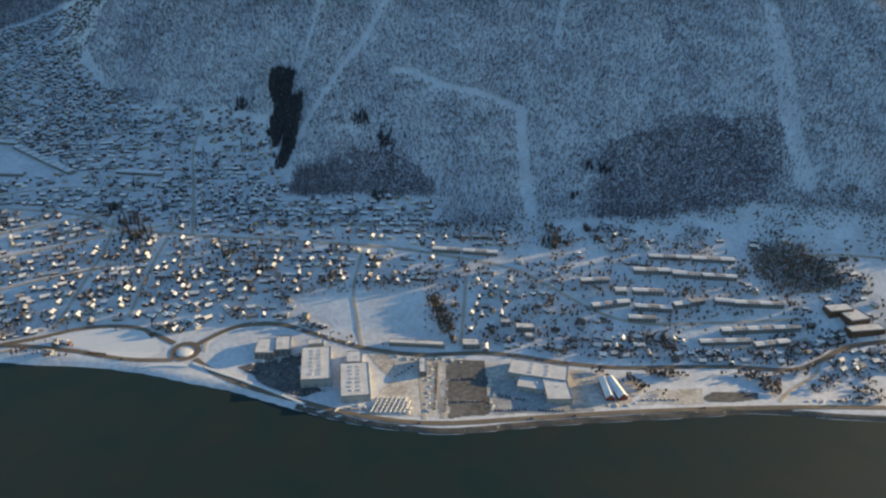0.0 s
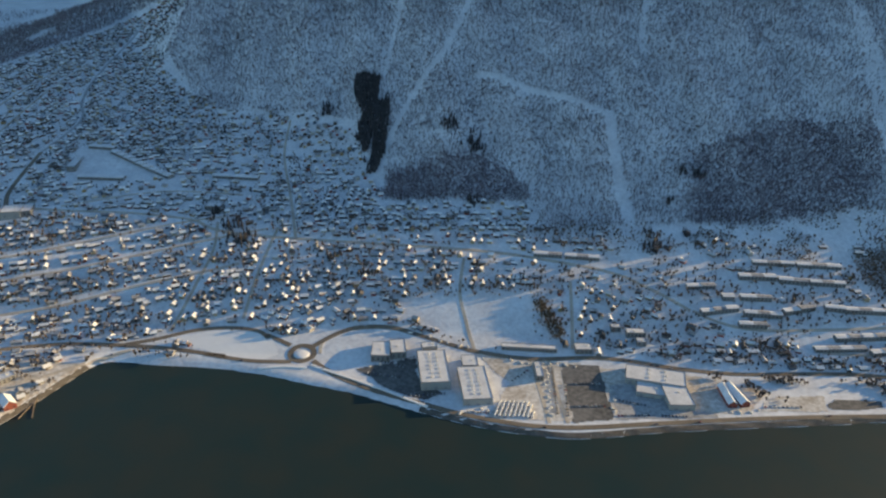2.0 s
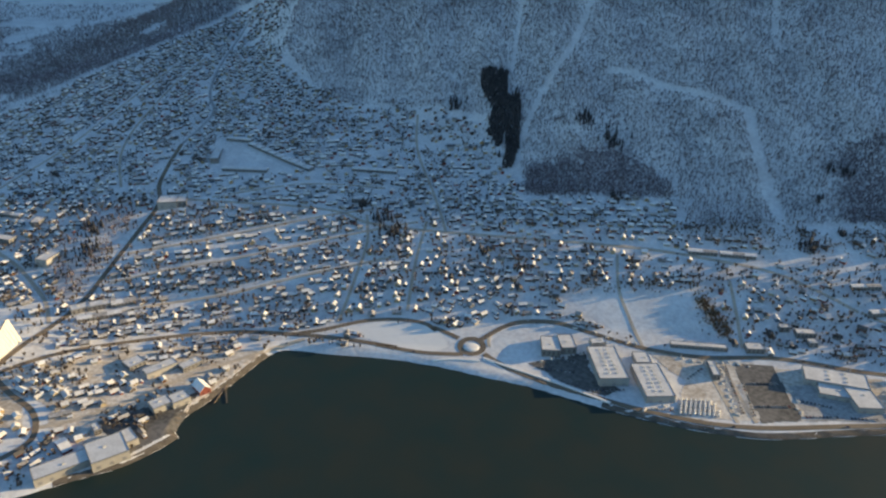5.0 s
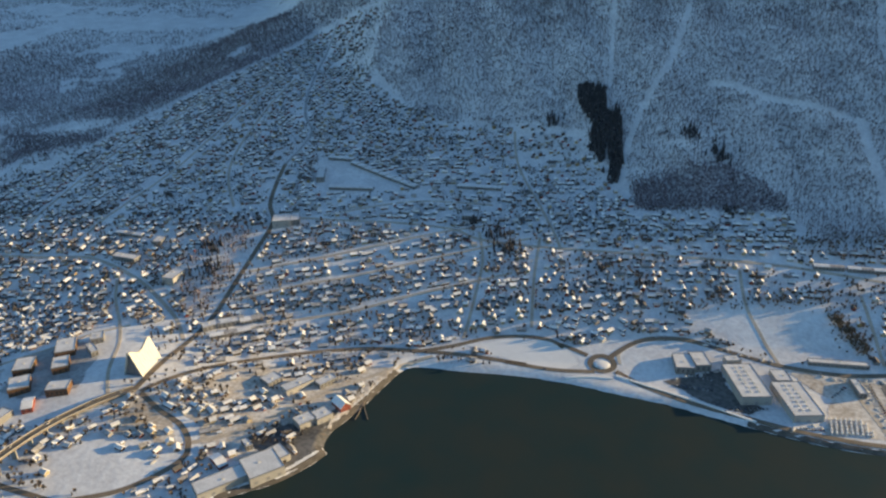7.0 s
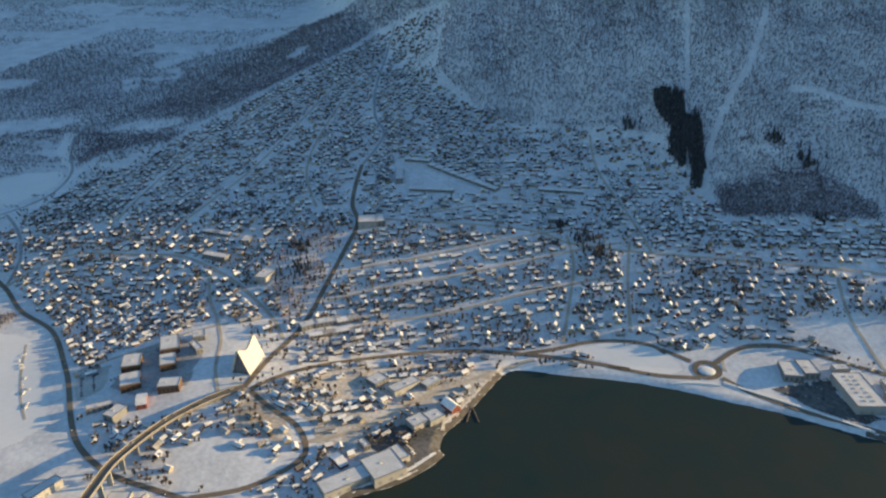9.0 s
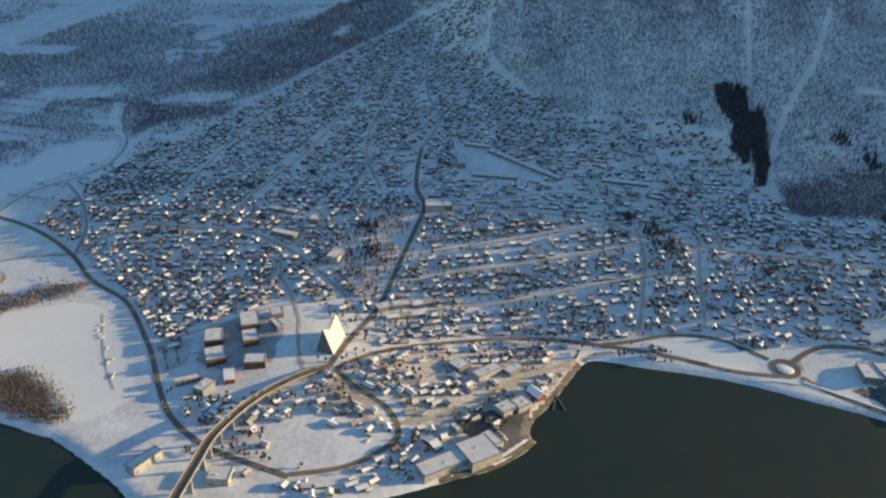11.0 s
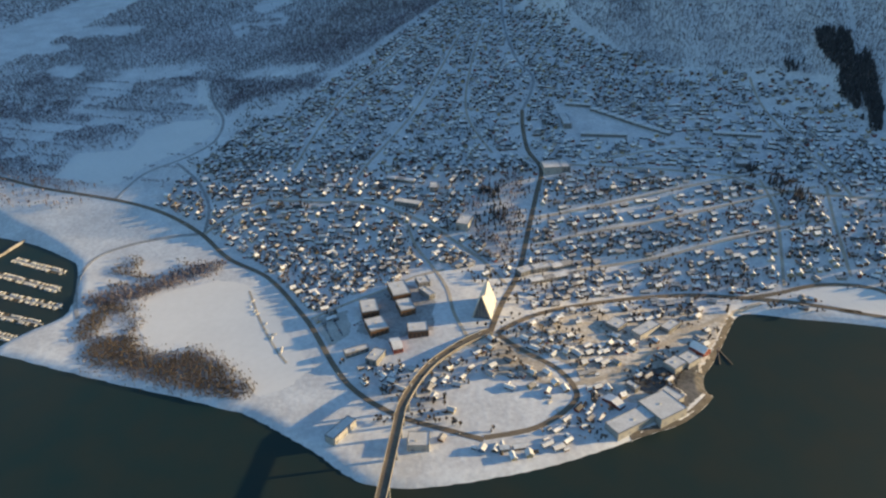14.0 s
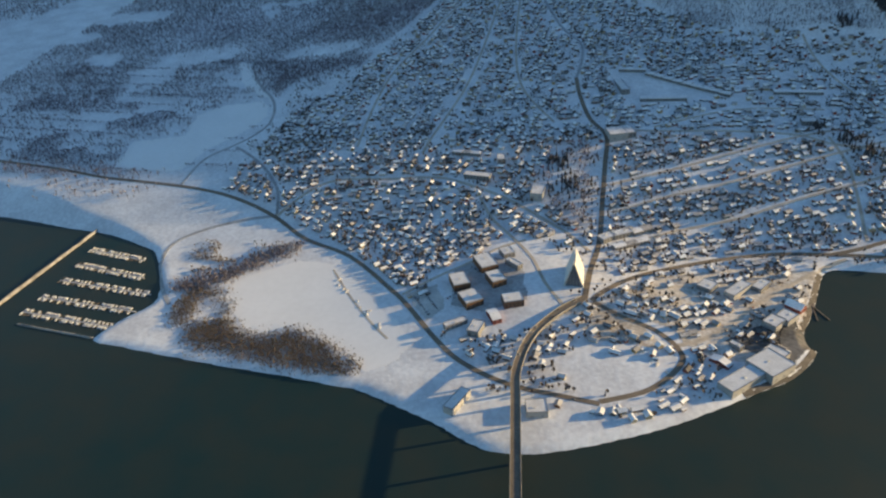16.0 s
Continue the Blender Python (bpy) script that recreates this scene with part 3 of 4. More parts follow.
LABELS = {
    "store": ("warehouse", "large flat-roofed pale warehouse with snow on its roof", "warehouse"),
    "hall": ("commercial_building", "flat-roofed grey commercial building with a snowy roof", "building"),
    "flat": ("apartment_block", "long low grey apartment block under snow", "apartment block"),
    "school": ("school_building", "square brown school wing with white snow roof", "school"),
    "barn": ("boat_shed", "red wooden shed with steep snowy gable roof", "shed"),
    "redhall": ("red_hall", "low red wooden hall with snow-dusted roof", "hall"),
}


def gable(w, d, h, rise, over, thick):
    """Wall and roof meshes of a gabled building about its base centre; the ridge runs along x."""
    wall, roof = bmesh.new(), bmesh.new()
    x, y = w / 2, d / 2
    lo = [wall.verts.new(p) for p in ((-x, -y, -4), (x, -y, -4), (x, y, -4), (-x, y, -4))]
    hi = [wall.verts.new(p) for p in ((-x, -y, h), (x, -y, h), (x, y, h), (-x, y, h))]
    a, b = wall.verts.new((-x, 0, h + rise)), wall.verts.new((x, 0, h + rise))
    for f in ((lo[0], lo[1], hi[1], hi[0]), (lo[2], lo[3], hi[3], hi[2]), (lo[1], lo[2], hi[2], b, hi[1]), (lo[3], lo[0], hi[0], a, hi[3])):
        wall.faces.new(f)
    X, k = x + over, rise / y
    for s in (-1, 1):
        q = [(0, h + rise + 0.05), (s * (y + over), h - k * over + 0.05)]
        v = [roof.verts.new((ex, yy, zz + t)) for t in (0, thick) for ex in (-X, X) for yy, zz in q]
        for f in ((0, 1, 3, 2), (4, 6, 7, 5), (0, 2, 6, 4), (1, 5, 7, 3), (0, 4, 5, 1), (2, 3, 7, 6)):
            roof.faces.new([v[i] for i in f])
    bmesh.ops.recalc_face_normals(roof, faces=roof.faces[:])
    return wall, roof


def building(kind, x, y, w, d, turn, h):
    name, label, cat = LABELS[kind]
    ob = tagged(new(name), label, cat)
    ob.matrix_world = pose(x, y, float(on_ground(x, y)), 0, 0, turn)
    mat = WALLS[ROOMY[kind]]
    if kind == "flat":
        d = max(d, 6.0)
    if kind in ("barn", "redhall") or (kind == "flat" and d < 10):
        if kind == "barn":
            wall, roof = gable(d, w, h * 0.7, w * 0.4, 0.4, 0.35)
            for bm in (wall, roof):
                bmesh.ops.rotate(bm, verts=bm.verts[:], matrix=Matrix.Rotation(radians(90), 3, "Z"))
        units = max(1, round(w / 13)) if kind == "flat" else 1
        c, s = math.cos(radians(turn)), math.sin(radians(turn))
        z0 = float(on_ground(x, y))
        for k in range(units):
            if kind != "barn":
                wall, roof = gable(w / units, d, h * 0.75, d * 0.12, 0.25, 0.3)
            u = (k + 0.5) * w / units - w / 2
            at = (u, 0, float(on_ground(x + u * c, y + u * s)) - z0 if units > 1 else 0)
            part("wall", wall, mat, ob).location = at
            part("roof", roof, DUSTED if kind == "flat" and y < 700 and k % 2 else ROOFSNOW, ob, "thick snow on the roof").location = at
    else:
        part("wall", boxed((-w / 2, w / 2, -d / 2, d / 2, -5, h)), mat, ob)
        part("roof", boxed((-w / 2 + 0.4, w / 2 - 0.4, -d / 2 + 0.4, d / 2 - 0.4, h - 0.1, h + 0.35)), ROOFSNOW, ob, "flat roof under snow")
        t = 0.35
        part("parapet", boxed((-w / 2 - 0.1, w / 2 + 0.1, -d / 2 - 0.1, -d / 2 + t, h - 0.3, h + 0.6), (-w / 2 - 0.1, w / 2 + 0.1, d / 2 - t, d / 2 + 0.1, h - 0.3, h + 0.6), (-w / 2 - 0.1, -w / 2 + t, -d / 2 + t, d / 2 - t, h - 0.3, h + 0.6), (w / 2 - t, w / 2 + 0.1, -d / 2 + t, d / 2 - t, h - 0.3, h + 0.6)), METAL, ob)
        if kind == "store" and w * d > 1000:
            rows_u = int(d / 6)
            for k in range(rows_u):
                for s in (-0.12, 0.16):
                    u = part("roof_unit", boxed((-0.8, 0.8, -1.0, 1.0, 0, 0.5 + 0.3 * rs.rand())), PALE, ob)
                    u.location = (s * w + rs.uniform(-0.5, 0.5), (k + 0.6) / rows_u * d * 0.85 - d * 0.42, h + 0.3)
        else:
            u = part("roof_unit", boxed((-0.9, 0.9, -0.7, 0.7, 0, 0.6)), PALE, ob)
            u.location = (rs.uniform(-0.25, 0.25) * w, rs.uniform(-0.2, 0.2) * d, h + 0.3)
    if kind == "store":
        n = max(2, int(w / 7))
        for k in range(n):
            q = part("loading_door", boxed((-1.2, 1.2, -0.06, 0.06, 0.1, 2.4)), METAL, ob)
            q.location = ((k + 0.5) / n * w - w / 2, -d / 2 - 0.05, 0)
    else:
        n = max(2, int(w / 3.4))
        pane = None
        for k in range(n):
            for lev in ((1.1, 2.9) if h > 3.5 and kind != "barn" else (1.1,)):
                if pane is None:
                    q = pane = part("window", boxed((-0.75, 0.75, -0.05, 0.05, -0.45, 0.45)), GLASS, ob)
                else:
                    q = new("window", pane.data)
                    q.parent = ob
                u = (k + 0.5) / n * w - w / 2
                lift = float(on_ground(x + u * c, y + u * s)) - z0 if kind == "flat" and d < 10 else 0
                q.location = (u, -d / 2 - 0.04, lev + lift)
                if kind == "barn":
                    q.location.y = -d / 2 - 0.04
    return ob


for row in BUILDINGS:
    building(*row)

# the tall white church: leaning slabs that meet along a sloping ridge
church = tagged(new("church"), "white steep triangular church of leaning slabs, glazed gable front", "church")
church.matrix_world = pose(-596, 466, float(on_ground(-596, 466)), 0, 0, 88)
HALF, LONG, NS = 8.6, 30.0, 9


def ridge(u):
    return 22.5 - 6.5 * math.sin(math.pi * min(1.0, u * 1.1)) ** 1.4 - 2.5 * u


for k in range(NS):
    u0, u1 = k / NS, (k + 0.95) / NS
    for s in (-1, 1):
        bm = bmesh.new()
        lean = 1.6 if k == 0 else 0.0
        q = [((u0 - 0.5) * LONG, s * HALF, -3), ((u1 - 0.5) * LONG, s * HALF, -3), ((u1 - 0.5) * LONG, s * 0.15, ridge(u1)), ((u0 - 0.5) * LONG - lean, s * 0.15, ridge(u0))]
        v = [bm.verts.new((x, y + s * t, z)) for t in (0, 0.7) for x, y, z in q]
        for f in ((0, 1, 2, 3), (7, 6, 5, 4), (0, 4, 5, 1), (1, 5, 6, 2), (2, 6, 7, 3), (3, 7, 4, 0)):
            bm.faces.new([v[i] for i in f])
        bmesh.ops.recalc_face_normals(bm, faces=bm.faces[:])
        part("roof_slab", bm, PALE, church)
for xg in (-LONG / 2 + 0.6, LONG / 2 - 2.0):
    bm = bmesh.new()
    hh = 20.5 if xg < 0 else 15.5
    v = [bm.verts.new((xg + t, y, z)) for t in (0, 0.3) for y, z in ((-HALF * 0.9, -3), (HALF * 0.9, -3), (0, hh))]
    for f in ((0, 1, 2), (5, 4, 3), (0, 3, 4, 1), (1, 4, 5, 2), (2, 5, 3, 0)):
        bm.faces.new([v[i] for i in f])
    pane = part("glass_gable", bm, PALEGLASS, church, "tall dark glazed gable")
    for yb in (-5.2, -2.6, 0.0, 2.6, 5.2):
        tall = hh * (1 - abs(yb) / (HALF * 0.9)) - 0.3
        part("mullion", boxed((xg - 0.12, xg + 0.42, yb - 0.12, yb + 0.12, -1, tall)), CONCRETE, pane)

# ---- detached houses ----
EDGE_X = [-1250, -1000, -975, -960, -905, -890, -840, -800, -768, -740, -650, -575, -560, -533, -447, -411, -360, -277, -214, -180, -160, 0, 10, 430]
EDGE_Y = [600, 620, 700, 800, 860, 920, 1050, 1207, 1330, 1490, 1440, 1370, 1200, 1110, 1030, 1000, 970, 951, 915, 810, 757, 757, 700, 690]
NO_HOUSES = [AREAS[k] for k in ("snowfield", "oval", "field", "brush", "brush_b", "fir", "knoll", "riverwood", "meadow_a", "tri")] + [
    [(-200, 560), (-120, 560), (-60, 540), (500, 520), (500, 380), (-400, 380), (-330, 505)],
    [(-735, 400), (-720, 470), (-650, 540), (-600, 500), (-600, 400), (-680, 380)],
]
NO_HOUSES += [
    [(-578, 535), (-567, 690), (-628, 690), (-632, 600)],
    [(-620, 440), (-560, 440), (-560, 520), (-640, 520)],
    [(-1250, 300), (-700, 300), (-640, 335), (-700, 378), (-748, 446), (-815, 518), (-925, 588), (-1050, 640), (-1250, 660)],
    [(60, 760), (130, 760), (120, 650), (85, 650)],
    [(-760, 330), (-700, 300), (-560, 240), (-640, 330)],
    [(-545, 310), (-520, 370), (-560, 375), (-600, 340)],
]
NO_HOUSES += [AREAS[k] for k in ("river_low", "meadow_b", "meadow_c", "ridgewood", "bare_strip", "steepwood")]
ALL_LINES = [(k, ln, WIDE.get(k, 3.0)) for k, ln in ROADLINES.items()]


def clear_of_roads(x, y, margin):
    ok, turn, best = np.ones(len(x), bool), np.zeros(len(x)), np.full(len(x), 1e9)
    for _, ln, wd in ALL_LINES:
        d, a = gap(x, y, ln)
        ok &= d > wd / 2 + margin
        turn = np.where(d < best, a, turn)
        best = np.minimum(best, d)
    return ok, turn, best


def clear_of_buildings(x, y, margin):
    ok = np.ones(len(x), bool)
    for _, bx, by, w, d, turn, _h in BUILDINGS:
        c, s = math.cos(radians(turn)), math.sin(radians(turn))
        u, v = (x - bx) * c + (y - by) * s, -(x - bx) * s + (y - by) * c
        ok &= (np.abs(u) > w / 2 + margin) | (np.abs(v) > d / 2 + margin)
    return ok & (np.hypot(x + 596, y - 466) > 24)


def on_land(x, y, margin):
    d, _ = gap(x, y, SHORELINE)
    return inside(x, y, LAND) & (d > margin)


def house_grid(angle, along, across):
    """Jittered pairs of house rows on both sides of streets that run at that angle."""
    v = np.cumsum(np.tile(across, 90)) - 700
    u, v = np.meshgrid(np.arange(-1500, 1500, along), v)
    u = u + rs.uniform(-0.28, 0.28, u.shape) * along + (np.arange(len(v)) * 5.3 % along)[:, None]
    v = v + rs.normal(0, 1.3, u.shape)
    c, s = math.cos(radians(angle)), math.sin(radians(angle))
    return (u * c - v * s).ravel() - 300, (u * s + v * c).ravel() + 600


ZONES = ((17, 9.2, (8.6, 11.8), lambda x, y: (x > -566) & (x < -190) & (y < 740)), (78, 8.8, (8.2, 11.4), lambda x, y: (x <= -566) | ((y >= 740) & (x < -420))), (3, 9.8, (9.0, 11.8), lambda x, y: (x >= -190) | ((x > -420) & (y >= 740))))
pts_x, pts_y = [], []
for angle, along, across, where in ZONES:
    a, b = house_grid(angle, along, across)
    k = where(a, b)
    pts_x.append(a[k])
    pts_y.append(b[k])
hx, hy = np.concatenate(pts_x), np.concatenate(pts_y)
keep = (hx > -1230) & (hx < 425) & (hy > 300) & (hy < np.interp(hx, EDGE_X, EDGE_Y) + rs.uniform(-15, 8, hx.size))
hx, hy = hx[keep], hy[keep]
keep = on_land(hx, hy, 9) & clear_of_buildings(hx, hy, 5)
for poly in NO_HOUSES:
    keep &= ~inside(hx, hy, poly)
hx, hy = hx[keep], hy[keep]
ok, hturn, _ = clear_of_roads(hx, hy, 3.6)
wave = (rough(hx, hy, 45) - 0.5) * 4
ok &= rs.rand(len(hx)) < np.where(hx < -1000, -0.4, 0) + np.where(hy < 520, 0.6, np.where(hx > 0, np.where(hx > 110, np.where(hy < 578, 0.75, 0.25), 0.42), np.where(hy > 740, 0.74, 0.82))) + 0.25 * wave
hx, hy, hturn = hx[ok], hy[ok], hturn[ok]
hturn = np.degrees(hturn) + np.where(rs.rand(len(hx)) < 0.25, 90, 0) + rs.normal(0, 4, len(hx))

KINDS = []
for wall_key, w, d, h, rise in (("white", 5.9, 4.6, 2.5, 1.4), ("brown", 6.8, 4.3, 2.2, 1.1), ("cream", 5.2, 4.7, 2.8, 1.6), ("red", 5.4, 4.2, 2.4, 1.4), ("grey", 7.4, 4.8, 2.2, 1.0), ("dark", 6.2, 4.7, 2.4, 1.3), ("ochre", 5.4, 4.6, 2.6, 1.5), ("blue", 5.8, 4.5, 2.4, 1.3)):
    KINDS.append((wall_key, w, d, h, rise))
WORD = {"white": "white clapboard", "brown": "brown stained wooden", "cream": "cream yellow wooden", "red": "red painted wooden", "grey": "grey rendered", "dark": "dark timber", "ochre": "ochre yellow wooden", "blue": "blue-grey wooden"}
kind_of = rs.choice(len(KINDS), len(hx), p=[0.11, 0.2, 0.09, 0.07, 0.2, 0.19, 0.05, 0.09])


def house(k):
    """One detached house, with its parts, at the origin."""
    key, w, d, h, rise = KINDS[k]
    ob = tagged(new("house"), f"small {WORD[key]} house with a snow-covered gable roof", "house", "houses of the town")
    wall, roof = gable(w, d, h, rise, 0.6, 0.35)
    part("wall", wall, WALLS[key], ob)
    part("roof", roof, DUSTED if key in ("dark", "grey") else ROOFSNOW, ob, "snow-covered gable roof")
    part("chimney", boxed((-0.35, 0.35, -0.35, 0.35, h, h + rise + 0.9)), STONE, ob).location = (w * 0.18, 0.5, 0)
    porch = part("porch", boxed((-1.1, 1.1, -0.9, 0.0, -3, 1.9)), WALLS["white" if key != "white" else "grey"], ob)
    porch.location = (-w * 0.2, -d / 2, 0)
    part("door", boxed((-0.45, 0.45, -0.96, -0.9, 0.1, 1.7)), WALLS["brown"], porch, "brown front door")
    for s in (0.1, 0.32):
        part("window", boxed((-0.5, 0.5, -0.05, 0.05, 0, 0.8)), GLASS, ob).location = (s * w, -d / 2 - 0.03, 1.0)
    part("window", boxed((-0.05, 0.05, -0.6, 0.6, 0, 0.8)), GLASS, ob).location = (w / 2 + 0.03, 0, 1.0)
    return ob


near = np.argsort(np.abs(hx + 420) * 0.25 + np.abs(hy - 520))[:300]
near_set = set(near.tolist())
first = {}
for i in near:
    k = int(kind_of[i])
    m = pose(hx[i], hy[i], float(on_ground(hx[i], hy[i])), 0, 0, hturn[i]) @ Matrix.Diagonal((*rs.uniform(0.75, 1.15, 2), rs.uniform(0.75, 1.05), 1))
    if k not in first:
        first[k] = house(k)
        first[k].matrix_world = pose(hx[i], hy[i], float(on_ground(hx[i], hy[i])), 0, 0, hturn[i])
    else:
        copy_thing(first[k], m)

verts, faces, mats, base = [], [], [], 0
wall_list = [WALLS[k[0]] for k in KINDS]
templates = []
for key, w, d, h, rise in KINDS:
    wall, roof = gable(w, d, h, rise, 0.6, 0.38)
    tv, tf, tm = [], [], []
    for bm, slot in ((wall, 0), (roof, 1)):
        bm.verts.index_update()
        off = len(tv)
        tv += [tuple(v.co) for v in bm.verts]
        tf += [[v.index + off for v in f.verts] for f in bm.faces]
        tm += [slot] * len(bm.faces)
        bm.free()
    templates.append((np.array(tv), tf, tm))
wall, roof = gable(3.4, 2.8, 1.6, 0.6, 0.25, 0.25)
tv, tf, tm = [], [], []
for bm, slot in ((wall, 0), (roof, 1)):
    bm.verts.index_update()
    off = len(tv)
    tv += [tuple(v.co) for v in bm.verts]
    tf += [[v.index + off for v in f.verts] for f in bm.faces]
    tm += [slot] * len(bm.faces)
    bm.free()
shed = (np.array(tv), tf, tm)
todo = [(hx[i], hy[i], hturn[i], templates[kind_of[i]], int(kind_of[i])) for i in range(len(hx)) if i not in near_set]
for i in range(len(hx)):
    if rs.rand() < 0.75:
        a = radians(hturn[i]) + rs.choice((0.6, 2.4, -0.7, -2.5)) + rs.normal(0, 0.3)
        todo.append((hx[i] + 5.6 * math.cos(a), hy[i] + 5.2 * math.sin(a), hturn[i] + rs.choice((0, 90)), shed, int(rs.choice((1, 3, 4, 5)))))
sx_, sy_ = np.array([q[0] for q in todo]), np.array([q[1] for q in todo])
free = clear_of_roads(sx_, sy_, 2.0)[0] & on_land(sx_, sy_, 5)
todo_z = on_ground(sx_, sy_)
for (px, py, turn, (tv, tf, tm), slot), fine, pz in zip(todo, free, todo_z):
    if not fine:
        continue
    c, s = math.cos(radians(turn)), math.sin(radians(turn))
    g, gl = rs.uniform(0.72, 1.0), rs.uniform(0.75, 1.2)
    verts.append(np.column_stack([tv[:, 0] * gl * c - tv[:, 1] * g * s + px, tv[:, 0] * gl * s + tv[:, 1] * g * c + py, tv[:, 2] * g + pz]))
    faces += [[q + base for q in f] for f in tf]
    cover = len(wall_list) + int(rs.choice(3, p=[0.76, 0.06, 0.18]))
    mats += [slot if m == 0 else cover for m in tm]
    base += len(tv)
far_houses = mesh_object("houses", np.vstack(verts), faces, wall_list[0])
for m in wall_list[1:] + [ROOFSNOW, DARKROOF, DUSTED]:
    far_houses.data.materials.append(m)
far_houses.data.polygons.foreach_set("material_index", mats)
tagged(far_houses, "hundreds of small wooden houses with snowy roofs up the valley", "houses", kind="stuff")


# ---- woods ----
def birch_shape(seed, sprays=7, leafy=1.0):
    """A bare tree one metre high: a tapering stem and thin rising sprays of twigs."""
    r = np.random.RandomState(seed)
    v, f = [(0.03, 0, -0.1), (-0.015, 0.026, -0.1), (-0.015, -0.026, -0.1), (0, 0, 1.0)], [(0, 1, 3), (1, 2, 3), (2, 0, 3)]
    for k in range(sprays):
        a = k * 2.4 + r.uniform(-0.4, 0.4)
        h0, h1, rad, wd = r.uniform(0.2, 0.6), r.uniform(0.55, 0.98), r.uniform(0.16, 0.3), r.uniform(0.05, 0.11) * leafy
        n = len(v)
        v += [(0, 0, h0), (rad * math.cos(a) - wd * math.sin(a), rad * math.sin(a) + wd * math.cos(a), h1), (rad * 0.8 * math.cos(a) + wd * math.sin(a), rad * 0.8 * math.sin(a) - wd * math.cos(a), h1 - 0.12)]
        f.append((n, n + 1, n + 2))
    return np.array(v), f


def fir_shape(seed):
    """A spruce one metre high: ragged tiers of drooping branches."""
    r = np.random.RandomState(seed)
    v, f = [], []
    for z0, z1, rad in ((0.05, 0.5, 0.21), (0.3, 0.75, 0.16), (0.55, 1.0, 0.1)):
        n = len(v)
        for k in range(7):
            a = 2 * math.pi * k / 7 + r.uniform(-0.2, 0.2)
            q = rad * r.uniform(0.7, 1.2)
            v.append((q * math.cos(a), q * math.sin(a), z0 + r.uniform(-0.05, 0.05)))
        v.append((0, 0, z1))
        f += [(n + k, n + (k + 1) % 7, n + 7) for k in range(7)]
    return np.array(v), f


def wood(name, x, y, h, shapes, mat, label, cat, wide=1.0):
    """Many trees joined into one mesh."""
    z = on_ground(x, y)
    allv, allf, base = [], [], 0
    pick = rs.randint(0, len(shapes), len(x))
    for k, (sv, sf) in enumerate(shapes):
        w = np.nonzero(pick == k)[0]
        a, g = rs.uniform(0, 6.28, len(w)), h[w]
        c, s = np.cos(a)[:, None], np.sin(a)[:, None]
        gw = (g * wide)[:, None]
        px = (sv[None, :, 0] * c - sv[None, :, 1] * s) * gw + x[w][:, None]
        py = (sv[None, :, 0] * s + sv[None, :, 1] * c) * gw + y[w][:, None]
        pz = sv[None, :, 2] * g[:, None] + z[w][:, None]
        allv.append(np.stack([px, py, pz], -1).reshape(-1, 3))
        allf.append((np.array(sf)[None] + (np.arange(len(w)) * len(sv))[:, None, None] + base).reshape(-1, 3))
        base += len(w) * len(sv)
    co, tri = np.vstack(allv), np.vstack(allf)
    me = bpy.data.meshes.new(name)
    me.vertices.add(len(co))
    me.vertices.foreach_set("co", co.ravel())
    me.loops.add(tri.size)
    me.loops.foreach_set("vertex_index", tri.ravel())
    me.polygons.add(len(tri))
    me.polygons.foreach_set("loop_start", np.arange(0, tri.size, 3))
    me.update(calc_edges=True)
    me.materials.append(mat)
    return tagged(new(name, me), label, cat, kind="stuff")


BUSHY = [birch_shape(k, 14, 1.9) for k in range(20, 24)]
BIRCHES, FIRS = [birch_shape(k) for k in range(5)], [fir_shape(k) for k in range(4)]
CUTS = {"cut_a": 8.0, "cut_b": 5.5, "cut_c": 10.0, "cut_d": 13.5, "cut_e": 24.0, "cut_f": 9.0}
WOODED = [(-1180, 860), (-1010, 870), (-960, 845), (-905, 895), (-850, 1060), (-810, 1210), (-775, 1340), (-745, 1500), (-650, 1445), (-568, 1380), (-556, 1180), (-458, 1022), (-415, 988), (-277, 948), (-214, 915), (-190, 850), (-160, 762), (0, 760), (12, 705), (80, 715), (170, 722), (368, 745), (500, 725), (760, 690), (900, 1300), (400, 1550), (-400, 1900), (-1600, 2000), (-1700, 900)]
n = 430000
wx, wy = rs.uniform(-1500, 780, n), rs.uniform(640, 1800, n)
thin = np.clip((wy - 1150) / 500, 0, 1) * 0.6 + 0.3 * (wx < -1000)
patchy = (rough(wx, wy, 70) - 0.5) * 4
keep = inside(wx, wy, WOODED) & (rs.rand(n) > thin) & (rs.rand(n) < np.where(wx > -150, 0.92, 0.8) + 0.22 * patchy)
wx, wy, patchy = wx[keep], wy[keep], patchy[keep]
keep = np.ones(len(wx), bool)
for key, wd in CUTS.items():
    d, _ = gap(wx, wy, smooth_line(AREAS[key]))
    keep &= (d > wd / 2 * (0.85 + 0.3 * rs.rand(len(wx)))) | ((key in ("cut_e", "cut_f")) & (rs.rand(len(wx)) < 0.25))
keep &= ~inside(wx, wy, [(-190, 845), (-172, 845), (-160, 770), (-185, 775)])
# open snow patches on the left-hand valley side
keep &= ~((wx < -850) & (rough(wx + 900, wy, 110) > 0.64))
for key in ("river_low", "river_mid", "meadow_a", "meadow_b", "meadow_c", "meadow_d", "bare_strip", "stadium"):
    keep &= ~inside(wx + rs.normal(0, 4, len(wx)), wy + rs.normal(0, 4, len(wx)), AREAS[key]) | (rs.rand(len(wx)) < (0.8 if key == "bare_strip" else 0.25 if key == "meadow_b" else 0.03))
wx, wy, patchy = wx[keep], wy[keep], patchy[keep]
dense = np.zeros(len(wx), bool)
